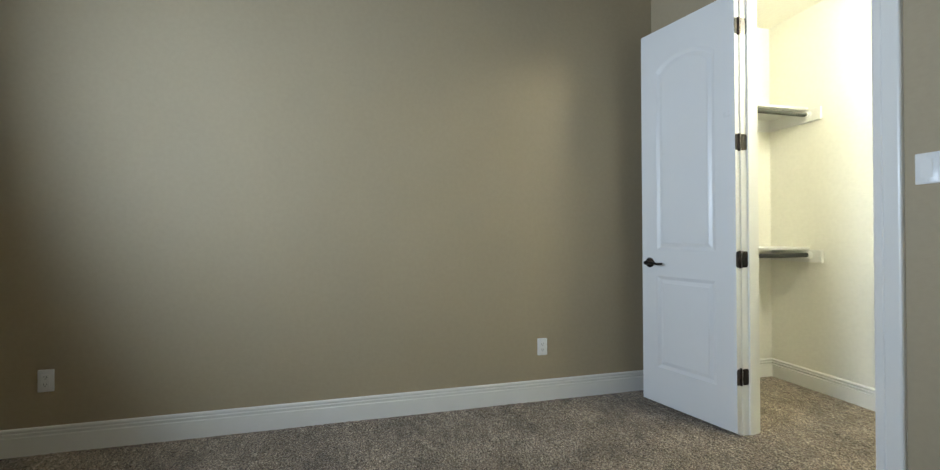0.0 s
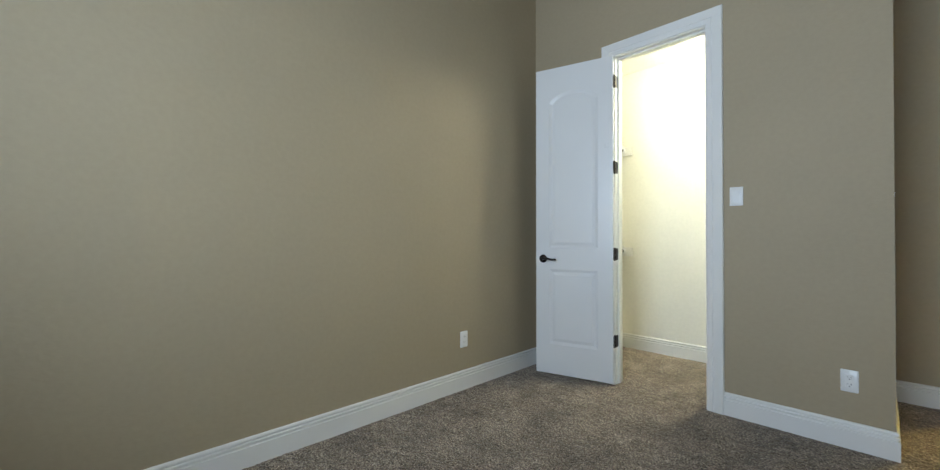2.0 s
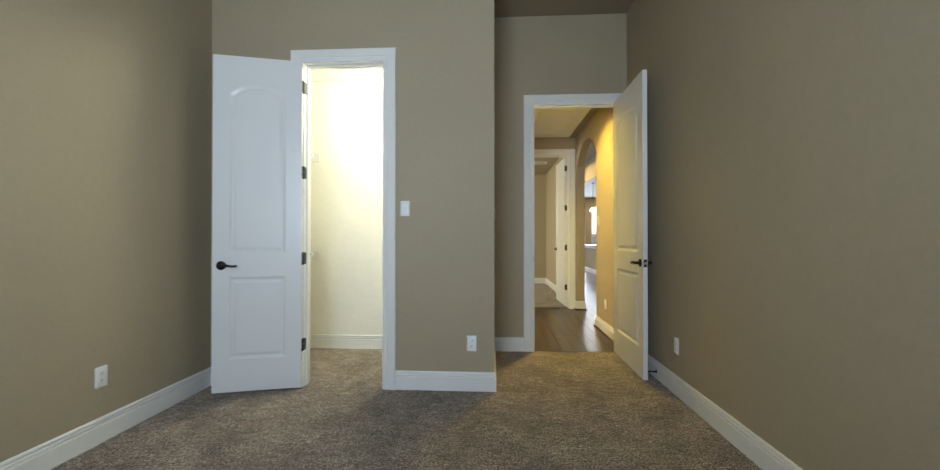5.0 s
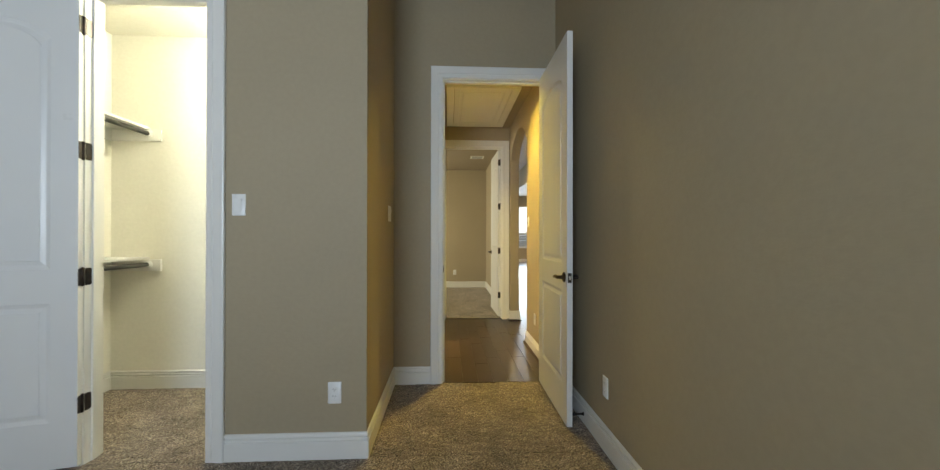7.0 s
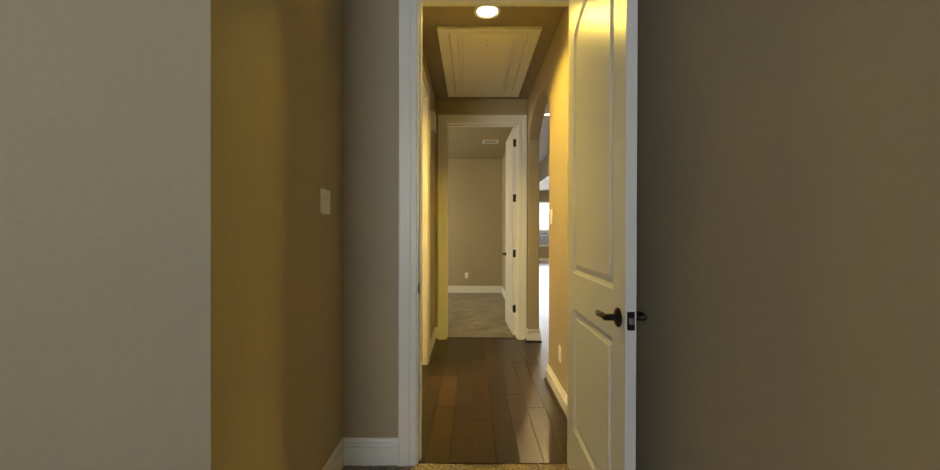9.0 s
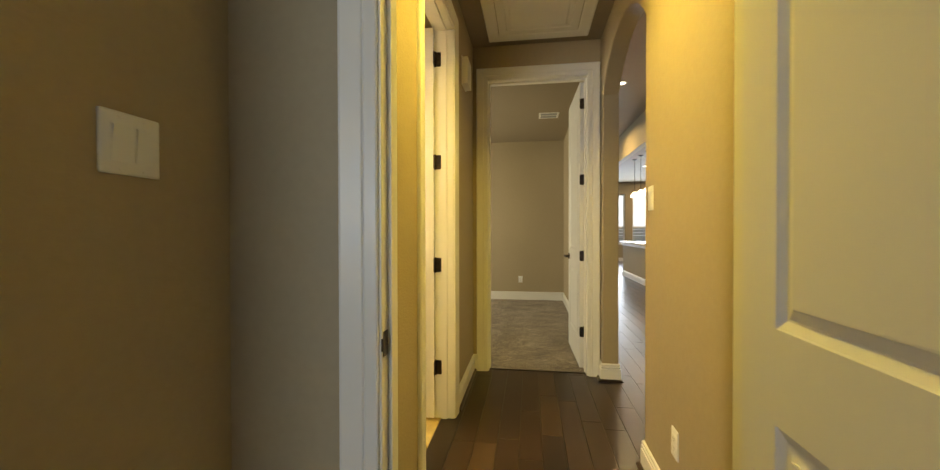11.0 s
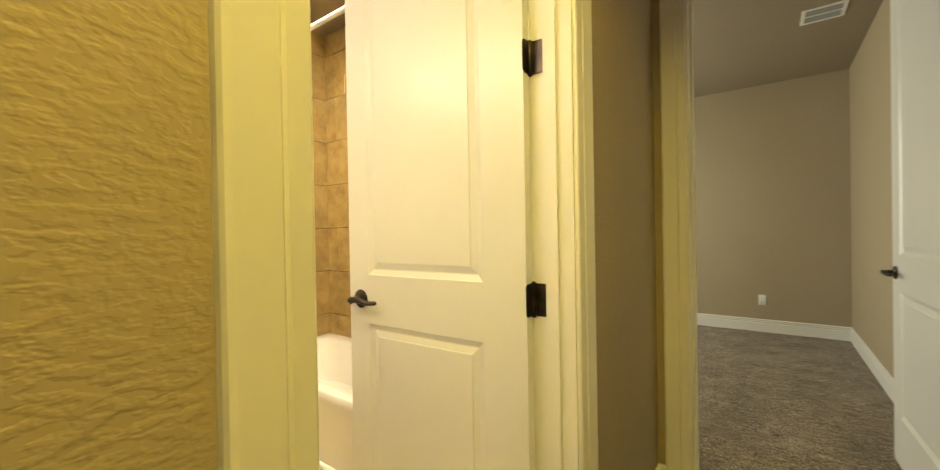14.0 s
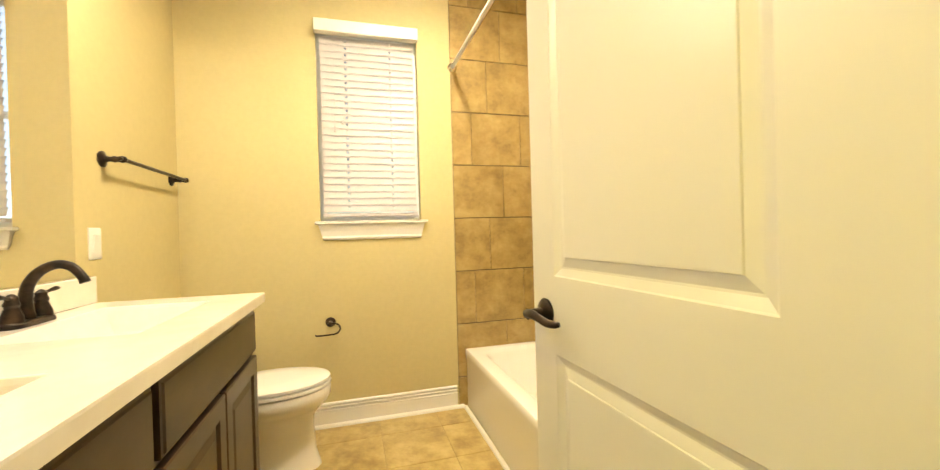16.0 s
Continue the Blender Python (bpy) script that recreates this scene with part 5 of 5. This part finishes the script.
def fence():
    top = empty("garden_fence", (0, 22, -0.35), "pale weathered horizontal board fence behind the house", "fence")
    board = None
    for k in range(6):
        for i in range(11):
            ob = part("board", boxes((0, 0, 0, 2.38, 0.022, 0.145)), M_FENCE, top, smooth=False) if board is None else bpy.data.objects.new("board", board.data)
            if board is None:
                board = ob
            else:
                scene.collection.objects.link(ob)
                ob.parent = top
            ob.location = (-2 + k * 2.4, 0, 0.05 + i * 0.155)
    for k in range(7):
        ob = part("post", boxes((-0.045, 0.023, 0, 0.045, 0.11, 1.85)), M_FENCE, top, smooth=False)
        ob.location = (-2.01 + k * 2.4, 0, 0)


fence()


def neighbour_house():
    top = empty("neighbour_house", (6, 95, -0.35), "pale brick neighbouring house with a grey shingle roof", "house")
    part("house_wall", boxes((-8, 0, 0, 8, 9, 2.9)), M_BRICK, top, smooth=False)
    bm = bmesh.new()
    loft(bm, [[(-8.5, -0.5, 2.9), (8.5, -0.5, 2.9), (8.5, 9.5, 2.9), (-8.5, 9.5, 2.9)], [(-4, 4.3, 5.4), (4, 4.3, 5.4), (4, 4.7, 5.4), (-4, 4.7, 5.4)]], True, True)
    part("house_roof", bm, M_ROOF, top, smooth=False)
    for x in (-4.5, 0.0, 4.5):
        part("house_window", boxes((x - 0.6, -0.04, 0.9, x + 0.6, -0.001, 2.2), bevel=0.01), M_SLOT, top, smooth=False)


neighbour_house()

# ---- pieces: wood planks ----
slab("subfloor", 0.15, 1.085, -0.12, 3.03, 3.634, -0.012, M_GROUT, "plain subfloor under the hall planks")
slab("subfloor", 3.03, 1.085, -0.12, 9.0, 16.5, -0.012, M_GROUT, "plain subfloor under the kitchen planks")
slab("subfloor", -3.0, 7.2, -0.12, 3.03, 16.5, -0.012, M_GROUT, "plain subfloor under the living room planks")
slab("subfloor", 1.435, 3.634, -0.12, 3.03, 7.2, -0.012, M_GROUT, "plain subfloor under the gallery planks")
slab("subfloor", 1.435, 0.45, -0.12, 3.03, 1.085, -0.012, M_GROUT, "plain subfloor under the gallery planks")
slab("subfloor", -2.02, 3.634, -0.12, 1.435, 7.2, -0.02, M_GROUT, "plain subfloor under the far room carpet")
slab("bath_subfloor", -2.31, 1.19, -0.12, 0.150, 3.634, -0.004, M_FGROUT, "beige grout bed under the bathroom tiles")


def plank_mesh(x0, y0, x1, y1, bm):
    g, b = 0.0005, 0.0016
    lo = [(x0 + g, y0 + g), (x1 - g, y0 + g), (x1 - g, y1 - g), (x0 + g, y1 - g)]
    hi = [(x0 + g + b, y0 + g + b), (x1 - g - b, y0 + g + b), (x1 - g - b, y1 - g - b), (x0 + g + b, y1 - g - b)]
    loft(bm, [[(*p, -0.012) for p in lo], [(*p, -0.0015) for p in lo], [(*p, 0.0) for p in hi]], False, True)


def planks(region, width, near, parent, stuff_bm, rng):
    x0, y0, x1, y1 = region
    x = x0
    while x < x1 - 0.01:
        xe = min(x + width, x1)
        y = y0 - rng.uniform(0, 1.0)
        while y < y1:
            ln = rng.uniform(0.55, 1.50)
            a, b = max(y, y0), min(y + ln, y1)
            if b - a > 0.02:
                if near(x, a):
                    bm = bmesh.new()
                    plank_mesh(x, a, xe, b, bm)
                    me = bpy.data.meshes.new("plank")
                    bm.to_mesh(me)
                    bm.free()
                    me.materials.append(M_WOOD)
                    ob = new("plank", me)
                    ob.parent = parent
                else:
                    plank_mesh(x, a, xe, b, stuff_bm)
            y += ln
        x = xe


rng = random.Random(11)
wood = empty("wood_floor", (0, 0, 0), "dark brown hand-scraped wood plank floor through hall and gallery", kind="structure")
far_bm = bmesh.new()
planks((0.185, 1.0855, 1.31, 3.6335), 0.125, lambda x, y: True, wood, far_bm, rng)
planks((1.31, 0.45, 3.03, 7.32), 0.125, lambda x, y: y > 1.8, wood, far_bm, rng)
planks((3.03, 4.2, 9.0, 16.5), 0.125, lambda x, y: False, wood, far_bm, rng)
planks((-3.0, 7.32, 3.03, 16.5), 0.125, lambda x, y: False, wood, far_bm, rng)
tagged(finish(far_bm, "wood_planks_far", M_WOOD), "dark brown wood planks farther off in the great room", kind="stuff")


# ---- pieces: tiles ----
def tile_mesh(w, h, t=0.008):
    bm = bmesh.new()
    b = 0.0018
    loft(bm, [[(0, 0, 0), (w, 0, 0), (w, h, 0), (0, h, 0)], [(0, 0, t - b), (w, 0, t - b), (w, h, t - b), (0, h, t - b)], [(b, b, t), (w - b, b, t), (w - b, h - b, t), (b, h - b, t)]], False, True)
    bmesh.ops.recalc_face_normals(bm, faces=bm.faces)
    me = bpy.data.meshes.new("tile")
    bm.to_mesh(me)
    bm.free()
    return me


TILES = {}


def tile(parent, w, h, m, material):
    key = (round(w, 3), round(h, 3), material.name)
    if key not in TILES:
        TILES[key] = tile_mesh(w, h)
        TILES[key].materials.append(material)
    ob = bpy.data.objects.new("tile", TILES[key])
    scene.collection.objects.link(ob)
    ob.parent = parent
    ob.matrix_basis = m
    return ob


P = 0.3400
G = 0.005


def tiled_wall(name, u0, u1, z0, z1, place, shifts, label):
    top = empty(name, (0, 0, 0), label, kind="structure")
    row = 0
    z = 0.190
    zz = [(z0, 0.190)] + [(0.190 + i * P, min(0.190 + (i + 1) * P, z1)) for i in range(8) if 0.190 + i * P < z1 - 0.01]
    for k, (a, b) in enumerate(zz):
        s = shifts[k % 3]
        u = s - P
        while u < u1:
            c, d = max(u, u0), min(u + P, u1)
            if d - c > 0.012:
                tile(top, d - c - 0.0028, b - a - G, place(c + 0.0014, a + G / 2), M_WTILE)
            u += P
    return top


W0 = 2.812
slab("tile_backing", -2.1895, W0, 0.0, -2.1875, 3.6195, H2 - 0.001, M_GROUT, "dark grout behind the bathroom wall tiles")
slab("tile_backing", -2.1870, 3.6175, 0.0, -0.671, 3.6195, H2 - 0.001, M_GROUT, "dark grout behind the bathroom wall tiles")
tiled_wall("tile_wall_west", W0, 3.616, 0.0, H2 - 0.002, lambda u, z: Matrix(((0, 0, 1, -2.1885), (1, 0, 0, u), (0, 1, 0, z), (0, 0, 0, 1))), (3.05, 2.81, 2.94), "brown stone-look wall tiles round the bathtub")
tiled_wall("tile_wall_north", -2.18, -0.672, 0.0, H2 - 0.002, lambda u, z: Matrix(((1, 0, 0, u), (0, 0, -1, 3.6185), (0, 1, 0, z), (0, 0, 0, 1))), (-2.05, -1.93, -1.84), "brown stone-look wall tiles along the back of the bathtub")

bath_floor = empty("bath_floor", (0, 0, 0), "beige stone-look square floor tiles in the bathroom", kind="structure")
y = 1.2905
while y < 3.62:
    x = -2.1895 - 0.12
    while x < 0.184:
        a, b = max(x, -2.1895), min(x + P, 0.184)
        c, d = y, min(y + P, 3.62)
        if a >= 0.15 - 0.001:
            c, d = max(c, 1.939), min(d, 2.667)
        elif b > 0.15:
            if d < 1.96 or c > 2.66:
                b = 0.149
            else:
                if c < 1.939 or d > 2.667:
                    cc, dd = max(c, 1.939), min(d, 2.667)
                    if dd > cc + 0.01:
                        tile(bath_floor, 0.034, dd - cc - 0.003, pose(0.150, cc + G / 2, -0.008), M_FTILE)
                    b = 0.149
        if b - a > 0.012 and d - c > 0.012:
            tile(bath_floor, b - a - 0.003, d - c - 0.003, pose(a + 0.0015, c + 0.0015, -0.008), M_FTILE)
        x += P
    y += P
